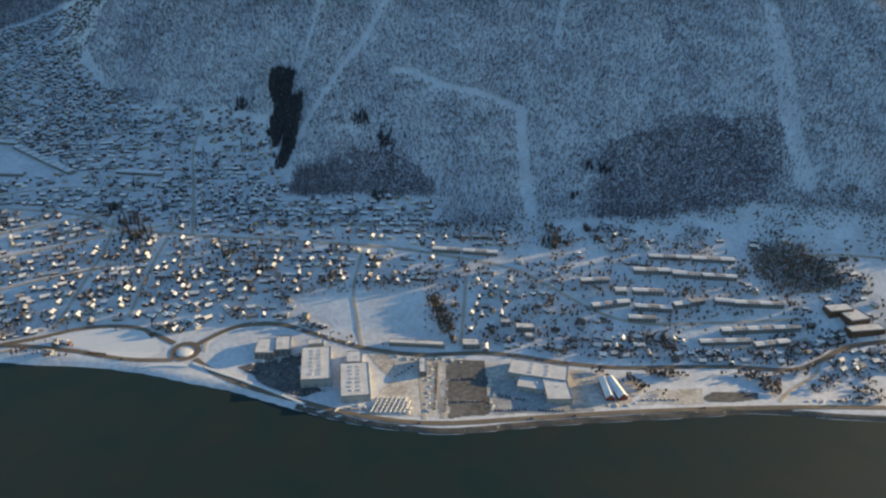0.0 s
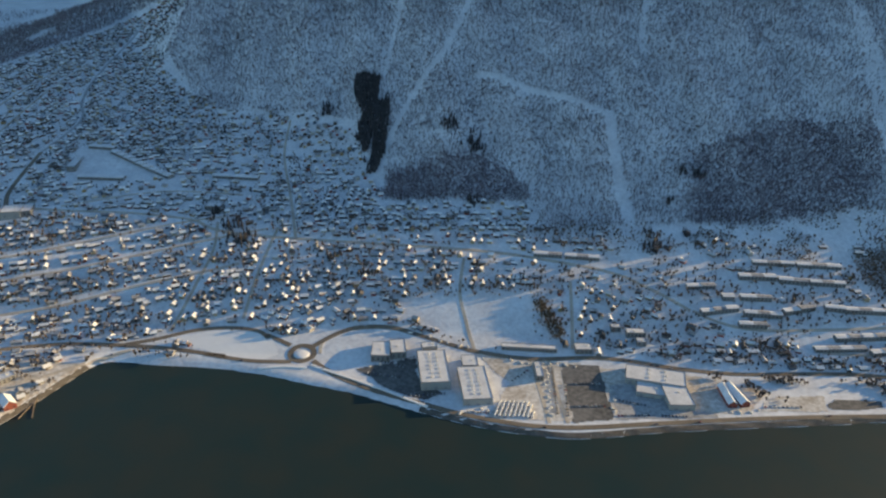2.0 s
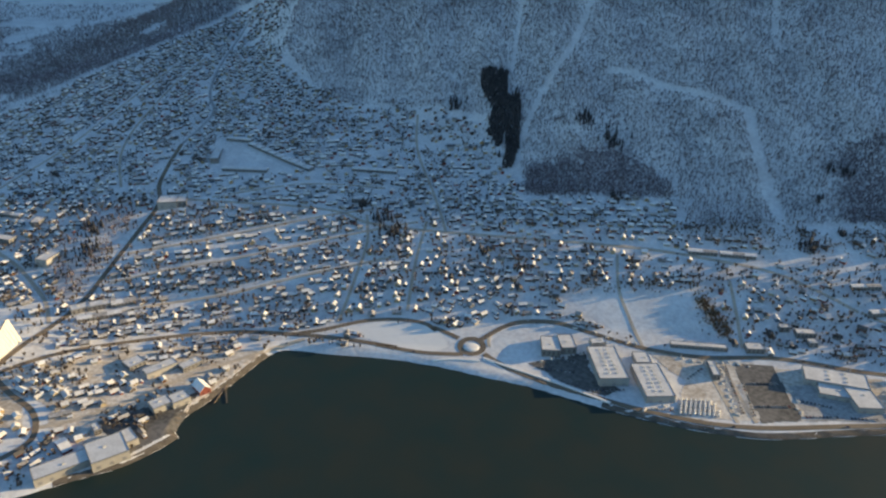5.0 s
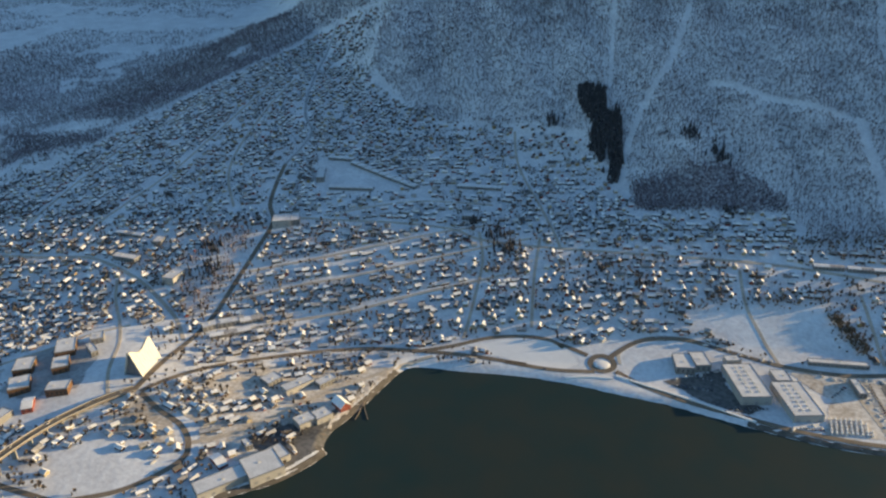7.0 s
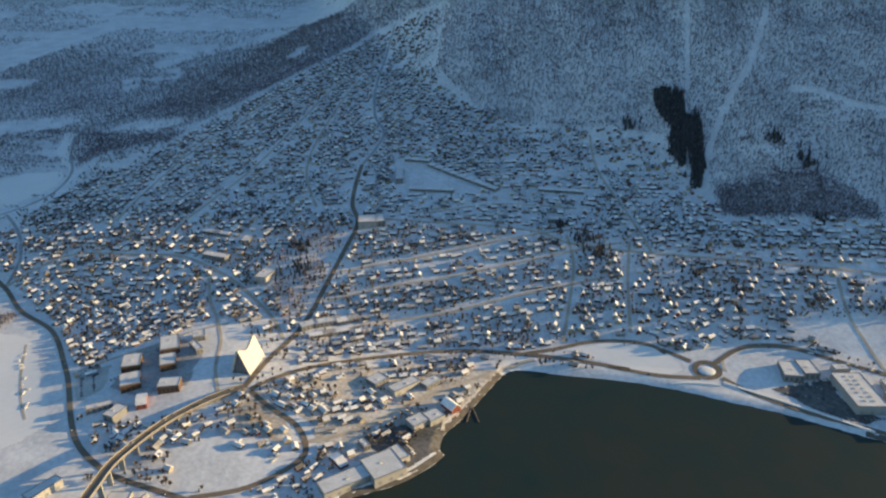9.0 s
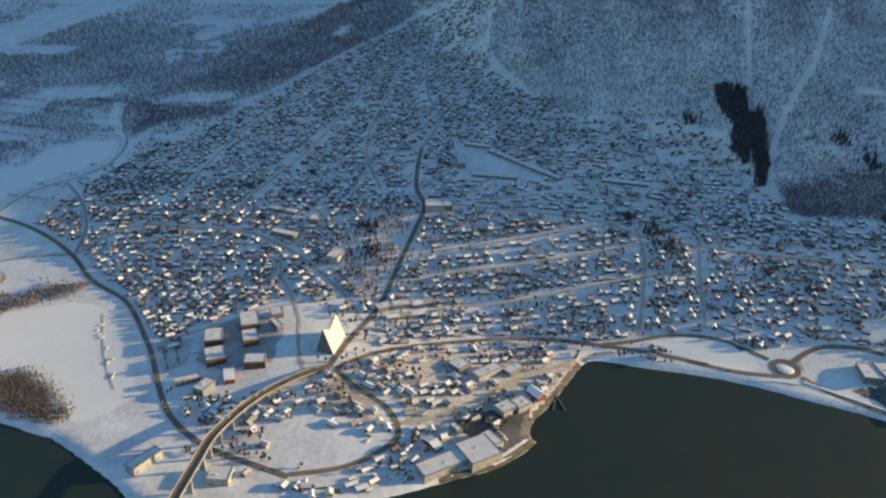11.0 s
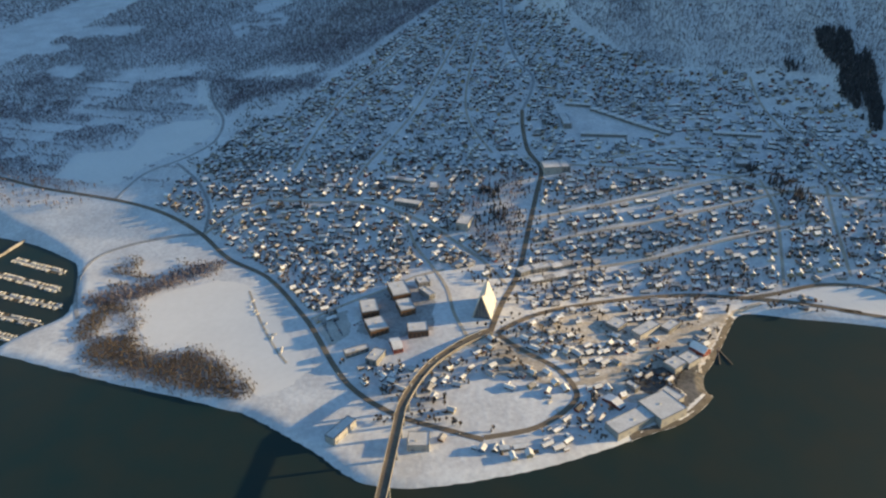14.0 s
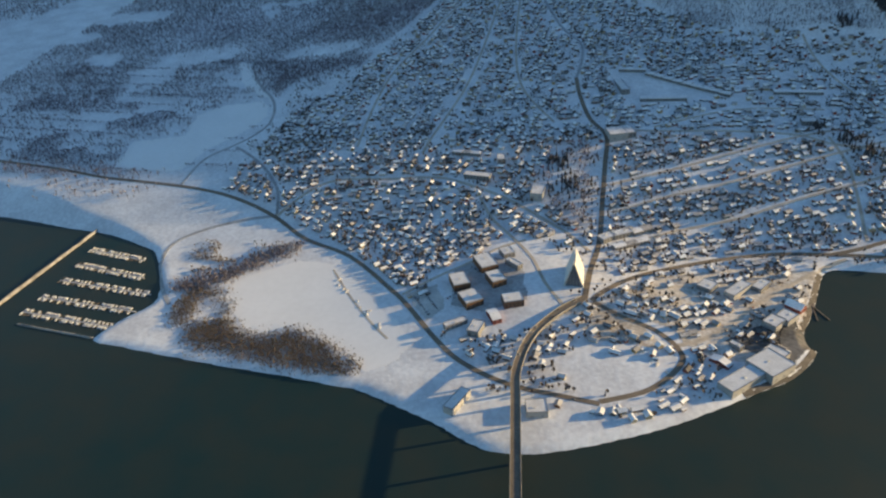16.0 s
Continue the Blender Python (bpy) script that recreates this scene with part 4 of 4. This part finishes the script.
for key in ("thicket", "thicket_b", "riverwood", "ridgewood", "farwood", "steepwood"):
    dense |= inside(wx + rs.normal(0, 3, len(wx)), wy + rs.normal(0, 3, len(wx)), AREAS[key])
frost = ~dense & (rs.rand(len(wx)) < np.where(wx > -150, 0.15, 0.22) + 0.12 * patchy)
bare = ~dense & ~frost
hh = rs.uniform(3.4, 6.6, len(wx)) * (1 + 0.5 * np.clip((wy - 1000) / 600, 0, 1))
wood("birch_wood", wx[bare], wy[bare], hh[bare], BIRCHES, BIRCH, "bare dark birch wood on the snowy mountainside", "wood", 0.62)
wood("frosted_wood", wx[frost], wy[frost], hh[frost] * 0.9, BIRCHES, FROST, "frost-whitened birches among the mountain wood", "wood", 0.7)
wood("dense_wood", wx[dense], wy[dense], hh[dense] * 0.8, BIRCHES, THICKET, "dense grey-violet leafless birch wood", "wood", 0.8)


def fill(poly, count, loose=6):
    p = np.array(poly, float)
    x, y = rs.uniform(p[:, 0].min(), p[:, 0].max(), count), rs.uniform(p[:, 1].min(), p[:, 1].max(), count)
    k = inside(x + rs.normal(0, loose, count), y + rs.normal(0, loose, count), p)
    return x[k], y[k]


def two(a, b):
    return np.concatenate([a[0], b[0]]), np.concatenate([a[1], b[1]])


x, y = two(fill(AREAS["thicket"], 12000), fill(AREAS["thicket_b"], 5000))
wood("birch_thicket", x, y, rs.uniform(2.2, 4.0, len(x)), BIRCHES, THICKET, "dense dark leafless birch thicket", "wood", 1.2)
x, y = two(fill(AREAS["brush"], 15000), fill(AREAS["brush_left"], 5000))
x, y = two((x, y), fill(AREAS["knoll"], 6000))
wood("scrub", x, y, rs.uniform(1.2, 2.8, len(x)), BUSHY, TWIG, "brown leafless scrub on snow", "scrub", 0.85)
x, y = fill(AREAS["brush_b"], 3200)
keep = rough(x, y, 30) < 0.5
wood("park_scrub", x[keep], y[keep], rs.uniform(1.2, 3.2, keep.sum()), BUSHY, TWIG, "brown scrub around the harbour clearing", "scrub", 1.0)
x, y = fill(AREAS["hedge"], 5200)
wood("tree_belt", x, y, rs.uniform(3.0, 5.5, len(x)), BIRCHES, BIRCH, "tall bare tree belt beside the snow field", "trees", 1.0)
x, y = fill([(130, 520), (325, 530), (318, 484), (225, 488), (160, 490)], 1700)
keep = (rough(x, y, 16) < 0.45) & clear_of_buildings(x, y, 2) & clear_of_roads(x, y, 1.5)[0]
wood("shore_trees", x[keep], y[keep], rs.uniform(2.0, 5.0, keep.sum()), BUSHY, GARDEN, "bare trees on shaded snow above the shore", "trees", 1.2)
x, y = two(fill([(5, 690), (500, 640), (520, 770), (10, 725)], 5200), fill([(-8, 610), (2, 612), (18, 560), (8, 556)], 500))
keep = (rough(x, y, 40) < 0.52) & clear_of_buildings(x, y, 2) & clear_of_roads(x, y, 2)[0]
wood("hillside_scrub", x[keep], y[keep], rs.uniform(1.8, 3.8, keep.sum()), BUSHY, TWIG, "brown bare scrub below the mountain wood", "scrub", 1.0)
x, y = two(fill([(105, 532), (345, 538), (400, 570), (345, 576), (110, 560)], 3000), fill([(300, 478), (365, 482), (375, 520), (335, 528)], 700))
keep = (rough(x, y, 18) < 0.5) & clear_of_buildings(x, y, 1.5) & clear_of_roads(x, y, 1.0)[0]
wood("slope_trees", x[keep], y[keep], rs.uniform(1.8, 4.0, keep.sum()), BUSHY, GARDEN, "bare trees and hedges along the lower road", "trees", 1.1)
x, y = two(fill([(-4, 600), (6, 604), (22, 562), (12, 556)], 500, 2), fill([(-140, 606), (-20, 622), (10, 626), (0, 612), (-135, 598)], 420, 4))
wood("field_hedge", x, y, rs.uniform(2.5, 5.0, len(x)), BUSHY, TWIG, "brown leafless hedge at the edge of the snow field", "hedge", 0.9)
x, y = fill([(-632, 600), (-628, 690), (-580, 690), (-584, 560), (-600, 545)], 330, 2)
keep = clear_of_buildings(x, y, 2) & clear_of_roads(x, y, 2.5)[0] & (rough(x, y, 25) < 0.58)
wood("avenue_wood", x[keep], y[keep], rs.uniform(4.0, 7.5, keep.sum()), BIRCHES, THICKET, "tall bare trees beside the avenue", "trees", 0.9)
x, y = fill([(-1000, 690), (-975, 690), (-960, 800), (-905, 860), (-900, 900), (-985, 880), (-975, 790)], 900)
keep = (rough(x, y, 20) < 0.52) & clear_of_roads(x, y, 2)[0]
wood("river_edge_trees", x[keep], y[keep], rs.uniform(2.5, 5.0, keep.sum()), BUSHY, GARDEN, "bare trees between the river road and the houses", "trees", 0.9)
x, y = two(fill(AREAS["riverwood"], 1500), fill(AREAS["ridgewood"], 4000))
wood("river_wood", x, y, rs.uniform(3.5, 6.0, len(x)), BIRCHES, BIRCH, "dark bare wood along the frozen river", "wood", 1.2)
CLUMPS = [(-62, 845, 7, 40), (-91, 870, 5, 20), (193, 798, 4, 12), (177, 801, 4, 10), (156, 757, 3, 8), (-62, 754, 5, 14), (-257, 948, 6, 30), (123, 682, 7, 25), (-166, 629, 3, 8), (158, 706, 3, 10), (-313, 697, 6, 22), (-295, 675, 6, 22), (-201, 650, 4, 10), (-338, 718, 4, 10), (-601, 617, 10, 30), (-614, 660, 10, 30)]
x, y = fill(AREAS["fir"], 3000, 1.5)
keep = ~inside(x, y, [(-191, 815), (-194, 850), (-189, 890), (-186, 850)]) & ~((np.abs(x + 183) < 5) & (y > 930))
x, y = x[keep], y[keep]
for cx, cy, rad, count in CLUMPS:
    x = np.concatenate([x, cx + rs.normal(0, rad, count)])
    y = np.concatenate([y, cy + rs.normal(0, rad, count)])
wood("spruce_stand", x, y, rs.uniform(6, 10, len(x)), FIRS, FIR, "dense dark spruce plantation above the houses", "wood", 0.9)

n = 42000
x, y = rs.uniform(-2700, -560, n), rs.uniform(1300, 3000, n)
x2, y2 = rs.uniform(-2000, -1080, 14000), rs.uniform(600, 1500, 14000)
x, y = two((x, y), (x2, y2))
keep = (rough(x, y, 130) < 0.52) & ~inside(x, y, WOODED) & on_land(x, y, 10)
for key in ("river_low", "river_mid", "meadow_d", "stadium"):
    keep &= ~inside(x, y, AREAS[key])
wood("valley_wood", x[keep], y[keep], rs.uniform(4.0, 7.0, keep.sum()), BIRCHES, BIRCH, "bare woods far up the snowy valley", "wood", 1.1)

x, y = rs.uniform(-1420, -1000, 30000), rs.uniform(650, 1000, 30000)
rows_v = np.abs(((y + 0.12 * x) / 31) % 1 - 0.5)
keep = ((rough(x, y, 55) < 0.45) | (rows_v < 0.06)) & (rough(x, y, 120) < 0.62) & clear_of_roads(x, y, 2)[0]
for key in ("river_low", "river_mid", "meadow_d"):
    keep &= ~inside(x + rs.normal(0, 3, len(x)), y, AREAS[key])
wood("river_bank_wood", x[keep], y[keep], rs.uniform(2.0, 4.6, keep.sum()), BIRCHES, THICKET, "bare birches and hedgerows beyond the frozen river", "wood", 0.9)

# garden trees, hedges and scattered spruces of the town
n = 62000
tx, ty = rs.uniform(-985, 430, n), rs.uniform(320, 1400, n)
keep = (ty < np.interp(tx, EDGE_X, EDGE_Y) + 10) & (rough(tx, ty, 22) < np.where(ty < 720, 0.57, 0.52))
tx, ty = tx[keep], ty[keep]
keep = on_land(tx, ty, 5) & clear_of_buildings(tx, ty, 1.5) & clear_of_roads(tx, ty, 1.0)[0]
for poly in NO_HOUSES[:3] + [NO_HOUSES[9], NO_HOUSES[10], NO_HOUSES[11], NO_HOUSES[14]]:
    keep &= ~inside(tx, ty, poly)
keep &= ~inside(tx, ty, [(-605, 332), (-545, 325), (-512, 350), (-515, 392), (-560, 388), (-612, 365)]) & ~inside(tx, ty, NO_HOUSES[11])
tx, ty = tx[keep], ty[keep]
kind = rs.rand(len(tx))
a, b = kind < 0.72, (kind >= 0.72) & (kind < 0.9)
wood("garden_trees", tx[a], ty[a], rs.uniform(1.8, 4.4, a.sum()) * np.where(ty[a] < 720, 1.35, 1.0), BUSHY, GARDEN, "bare garden trees and hedges between the houses", "trees", 1.1)
wood("garden_shrubs", tx[b], ty[b], rs.uniform(1.0, 2.4, b.sum()), BUSHY, TWIG, "low brown leafless shrubs in the gardens", "shrubs", 1.6)
c = kind >= 0.9
sx, sy = tx[c], ty[c]
wood("garden_spruces", sx[150:], sy[150:], rs.uniform(3.0, 6.5, len(sx) - 150), FIRS, FIR, "dark spruces scattered between the houses", "trees", 1.0)


def single_tree(name, shape, mat, label, cat):
    ob = tagged(new(name), label, cat, "trees of the town")
    trunk = bmesh.new()
    bmesh.ops.create_cone(trunk, segments=6, radius1=0.035, radius2=0.012, depth=0.8, matrix=Matrix.Translation((0, 0, 0.3)))
    part("trunk", trunk, TRUNK, ob)
    v, f = shape
    mesh_object("crown", v, f, mat, ob)
    return ob


spruce = None
for x, y in zip(sx[:150], sy[:150]):
    g = rs.uniform(3.5, 7.5)
    m = pose(x, y, float(on_ground(x, y)), 0, 0, rs.uniform(0, 360))
    if spruce is None:
        spruce = single_tree("spruce_tree", FIRS[0], FIR, "dark spruce standing among snowy gardens", "tree")
        spruce.matrix_world = m @ Matrix.Scale(g, 4)
    else:
        copy_thing(spruce, m)

# ---- parked and driving cars, caravans ----
def car(paint, label):
    ob = tagged(new("car"), label, "car", "cars on roads and yards")
    body = boxed((-1.25, 1.25, -0.52, 0.52, 0.18, 0.55))
    bmesh.ops.bevel(body, geom=body.edges[:], offset=0.07, segments=1, affect="EDGES")
    part("body", body, paint, ob)
    cab = boxed((-0.75, 0.6, -0.46, 0.46, 0.5, 0.88))
    for v in cab.verts:
        if v.co.z > 0.7:
            v.co.x *= 0.75
            v.co.y *= 0.85
    part("cabin", cab, GLASS, ob, "dark glazed cabin")
    for px in (-0.8, 0.8):
        for py in (-0.48, 0.48):
            bm = bmesh.new()
            bmesh.ops.create_cone(bm, cap_ends=True, segments=10, radius1=0.2, radius2=0.2, depth=0.14, matrix=Matrix.Rotation(radians(90), 4, "X"))
            wheel = part("wheel", bm, TYRE, ob)
            wheel.location = (px, py, 0.2)
            bm = bmesh.new()
            bmesh.ops.create_cone(bm, cap_ends=True, segments=8, radius1=0.11, radius2=0.11, depth=0.17, matrix=Matrix.Rotation(radians(90), 4, "X"))
            part("rim", bm, METAL, wheel)
    return ob


car_protos = [None] * len(PAINTS)
CAR_NAMES = ("white", "black", "silver", "red", "blue")


def place_car(x, y, turn, z=None):
    k = int(rs.choice(len(PAINTS), p=[0.3, 0.25, 0.25, 0.1, 0.1]))
    m = pose(x, y, float(on_ground(x, y)) + 0.34 if z is None else z, 0, 0, turn)
    if car_protos[k] is None:
        car_protos[k] = car(PAINTS[k], f"small {CAR_NAMES[k]} car on the snowy road")
        car_protos[k].matrix_world = m
    else:
        copy_thing(car_protos[k], m)


for key, count in (("coast", 10), ("loop_low", 10), ("east", 12), ("avenue", 6), ("northwest", 8), ("quay", 4), ("turist", 5)):
    ln = ROADLINES[key]
    for _ in range(count):
        i = rs.randint(1, len(ln) - 2)
        d = ln[i + 1] - ln[i]
        d = d / np.hypot(*d)
        s = rs.choice((-1, 1))
        q = ln[i] + rs.rand() * (ln[i + 1] - ln[i]) + np.array([-d[1], d[0]]) * s * WIDE[key] * 0.22
        place_car(q[0], q[1], math.degrees(math.atan2(d[1], d[0])) + (180 if s > 0 else 0))
for u in (0.1, 0.24, 0.33, 0.46, 0.52, 0.63, 0.7):
    p = bridge_line[int(u * 36)]
    d = bridge_line[int(u * 36) + 1] - p
    s = -1 if u * 100 % 2 < 1 else 1
    q = p + np.array([-d[1], d[0]]) / np.hypot(*d) * 1.6 * s
    place_car(q[0], q[1], math.degrees(math.atan2(d[1], d[0])), float(deck_height(np.array([p]))[0]) + 0.02)
for x0, y0, x1, y1, count in ((-66, 458, -48, 457, 9), (50, 460, 76, 462, 10), (84, 462, 105, 462, 8), (18, 470, 44, 472, 8), (4, 458, 6, 522, 20), (12, 456, 14, 500, 12), (20, 500, 44, 502, 9), (54, 480, 76, 474, 8), (-112, 476, -82, 480, 9), (-30, 500, -14, 516, 6), (168, 478, 200, 480, 9), (-140, 520, -118, 514, 7), (-150, 505, -120, 500, 9), (-705, 430, -690, 445, 7), (-736, 437, -716, 408, 9), (-728, 443, -710, 416, 9), (-455, 405, -430, 420, 8), (-690, 480, -660, 450, 8)):
    for k in range(count):
        u = (k + 0.5) / count
        place_car(x0 + (x1 - x0) * u, y0 + (y1 - y0) * u, math.degrees(math.atan2(y1 - y0, x1 - x0)) + 90)

van = None
for j in range(5):
    for k in range(9 - j // 2):
        x, y = -44 + k * 3.6 + j * 1.1, 455 + j * 4.2
        m = pose(x, y, float(on_ground(x, y)) + 0.1, 0, 0, 70 + rs.uniform(-5, 5))
        if van is None:
            van = tagged(new("caravan"), "white parked caravan with snow on its roof", "caravan", "caravans in the yard")
            bm = boxed((-1.7, 1.7, -0.65, 0.65, 0.3, 1.6))
            bmesh.ops.bevel(bm, geom=bm.edges[:], offset=0.15, segments=1, affect="EDGES")
            part("body", bm, PAINTS[0], van)
            part("window", boxed((-0.6, 0.6, -0.67, 0.67, 0.95, 1.3)), GLASS, van)
            part("axle", boxed((-0.3, 0.3, -0.6, 0.6, 0, 0.35)), TYRE, van)
            van.matrix_world = m
        else:
            copy_thing(van, m)

# ---- heaps of cleared snow on the yards ----
def heap_mesh(seed):
    r = np.random.RandomState(seed)
    bm = bmesh.new()
    bmesh.ops.create_icosphere(bm, subdivisions=2, radius=1.0)
    for v in bm.verts:
        k = 0.8 + 0.45 * r.rand()
        v.co = (v.co.x * k, v.co.y * k, max(v.co.z * k, -0.2) * 0.55)
    me = bpy.data.meshes.new("snow_mound")
    bm.to_mesh(me)
    bm.free()
    me.materials.append(VERGE)
    return me


HEAPS = [heap_mesh(k) for k in range(3)]
for x0, y0, x1, y1, count in ((-30, 526, 28, 524, 9), (-2, 455, 2, 520, 12), (48, 458, 50, 500, 6), (52, 518, 118, 512, 9), (-150, 512, -112, 528, 7), (125, 470, 165, 474, 6), (-70, 458, -46, 462, 4), (300, 482, 366, 484, 10), (-500, 378, -445, 410, 8), (-560, 400, -525, 350, 7), (-120, 560, -60, 541, 7), (-820, 470, -750, 385, 10)):
    for k in range(count):
        u = (k + rs.uniform(0.1, 0.9)) / count
        x, y = x0 + (x1 - x0) * u + rs.normal(0, 1.2), y0 + (y1 - y0) * u + rs.normal(0, 1.2)
        q = new("snow_mound", HEAPS[k % 3])
        q.matrix_world = pose(x, y, float(on_ground(x, y)) + 0.15, 0, 0, rs.uniform(0, 360)) @ Matrix.Diagonal((rs.uniform(1.2, 3.2), rs.uniform(1.0, 1.8), rs.uniform(0.9, 1.8), 1))
        tagged(q, "mound of dirty white cleared snow", "snow mound", "snow mounds of the yards")

# ---- harbour: breakwaters, floating docks, boats, jetty ----
def rock_bank(line, width, height, label):
    """A breakwater of tipped stone: a rough ridge along a plan line."""
    p = smooth_line(line, 14)
    d = np.gradient(p, axis=0)
    d /= np.linalg.norm(d, axis=1)[:, None]
    side = np.stack([-d[:, 1], d[:, 0]], 1)
    cols = ((-1.0, -2.0), (-0.55, 0.35), (-0.2, 1.0), (0.2, 1.0), (0.55, 0.35), (1.0, -2.0))
    verts = []
    for u, h in cols:
        q = p + side * (width / 2 * u + rs.normal(0, 0.25, len(p)))[:, None]
        verts.append(np.column_stack([q, height * h + rs.normal(0, 0.15, len(p))]))
    n = len(p)
    faces = [(a * n + i, (a + 1) * n + i, (a + 1) * n + i + 1, a * n + i + 1) for a in range(5) for i in range(n - 1)]
    return tagged(mesh_object("breakwater", np.vstack(verts), faces, BREAKWATER), label, "breakwater", kind="structure")


m4 = AREAS["marina"]
rock_bank([(2 * m4[0][0] - m4[1][0], 2 * m4[0][1] - m4[1][1]), m4[0], m4[1]], 7, 2.0, "snow-dusted stone breakwater of the marina")
rock_bank([m4[2], ((m4[2][0] + m4[3][0]) / 2, (m4[2][1] + m4[3][1]) / 2), m4[3]], 4, 1.2, "low stone breakwater at the marina mouth")
boat = {}


def place_boat(x, y, turn, k):
    m = pose(x, y, 0.05, 0, 0, turn)
    if k in boat:
        copy_thing(boat[k], m)
        return
    L = (3.4, 4.6)[k]
    ob = tagged(new("boat"), ("small white motor boat moored at the dock", "white cabin cruiser under snowy cover at the dock")[k], "boat", "boats of the marina")
    bm = bmesh.new()
    ring_lo = [bm.verts.new(q) for q in ((-L / 2, -0.4, -0.3), (L * 0.2, -0.45, -0.3), (L / 2 - 0.3, 0, -0.3), (L * 0.2, 0.45, -0.3), (-L / 2, 0.4, -0.3))]
    ring_hi = [bm.verts.new(q) for q in ((-L / 2, -0.6, 0.5), (L * 0.2, -0.65, 0.6), (L / 2, 0, 0.75), (L * 0.2, 0.65, 0.6), (-L / 2, 0.6, 0.5))]
    bm.faces.new(ring_lo[::-1])
    bm.faces.new(ring_hi)
    for i in range(5):
        j = (i + 1) % 5
        bm.faces.new((ring_lo[i], ring_lo[j], ring_hi[j], ring_hi[i]))
    part("hull", bm, PAINTS[0], ob)
    cabin = part("cabin", boxed((-L * 0.25, L * 0.15, -0.4, 0.4, 0.4, 1.2)), PAINTS[0], ob)
    part("window", boxed((-L * 0.2, L * 0.17, -0.42, 0.42, 0.8, 1.05)), GLASS, cabin, "dark cabin windows")
    ob.matrix_world = m
    boat[k] = ob


dk = AREAS["docks"]
for a, b in zip(dk[0::2], dk[1::2]):
    a, b = np.array(a, float), np.array(b, float)
    L = float(np.hypot(*(b - a)))
    turn = math.degrees(math.atan2(b[1] - a[1], b[0] - a[0]))
    dock = tagged(new("floating_dock"), "snowy wooden floating dock with finger berths", "dock", "docks of the marina")
    dock.matrix_world = pose(a[0], a[1], 0, 0, 0, turn)
    part("deck", boxed((0, L, -0.7, 0.7, -0.2, 0.45)), VERGE, dock)
    nb = int(L / 4.6)
    fin = None
    for k in range(nb):
        for s in (-1, 1):
            if fin is None:
                fin = q = part("finger", boxed((-0.2, 0.2, 0, 4.2, -0.2, 0.35)), TIMBER, dock)
            else:
                q = new("finger", fin.data)
                q.parent = dock
            q.location, q.rotation_euler = ((k + 0.2) * 4.6, 0.7 * s, 0), (0, 0, 0 if s > 0 else math.pi)
            for off in (1.0, 2.9):
                if rs.rand() < 0.55:
                    w = dock.matrix_world @ Vector(((k + 0.2) * 4.6 + off, s * 3.2, 0))
                    place_boat(w.x, w.y, turn + 90 * s + 180 * (rs.rand() < 0.3), int(rs.rand() < 0.5))
jet = tagged(new("jetty"), "narrow timber jetty with two spread arms", "jetty")
jet.matrix_world = pose(-404, 468, 0, 0, 0, -80)
part("deck", boxed((-3, 20, -1.2, 1.2, 0.8, 1.3)), TIMBER, jet)
for s in (-1, 1):
    arm = part("arm", boxed((0, 18, -0.35, 0.35, 0.2, 0.7)), TIMBER, jet)
    arm.location, arm.rotation_euler = (19, 0.8 * s, 0), (0, 0, radians(13 * s))
for k in range(5):
    part("pile", boxed((-0.25, 0.25, -1.3, 1.3, -3, 0.9)), TIMBER, jet).location = (1 + k * 4.5, 0, 0)
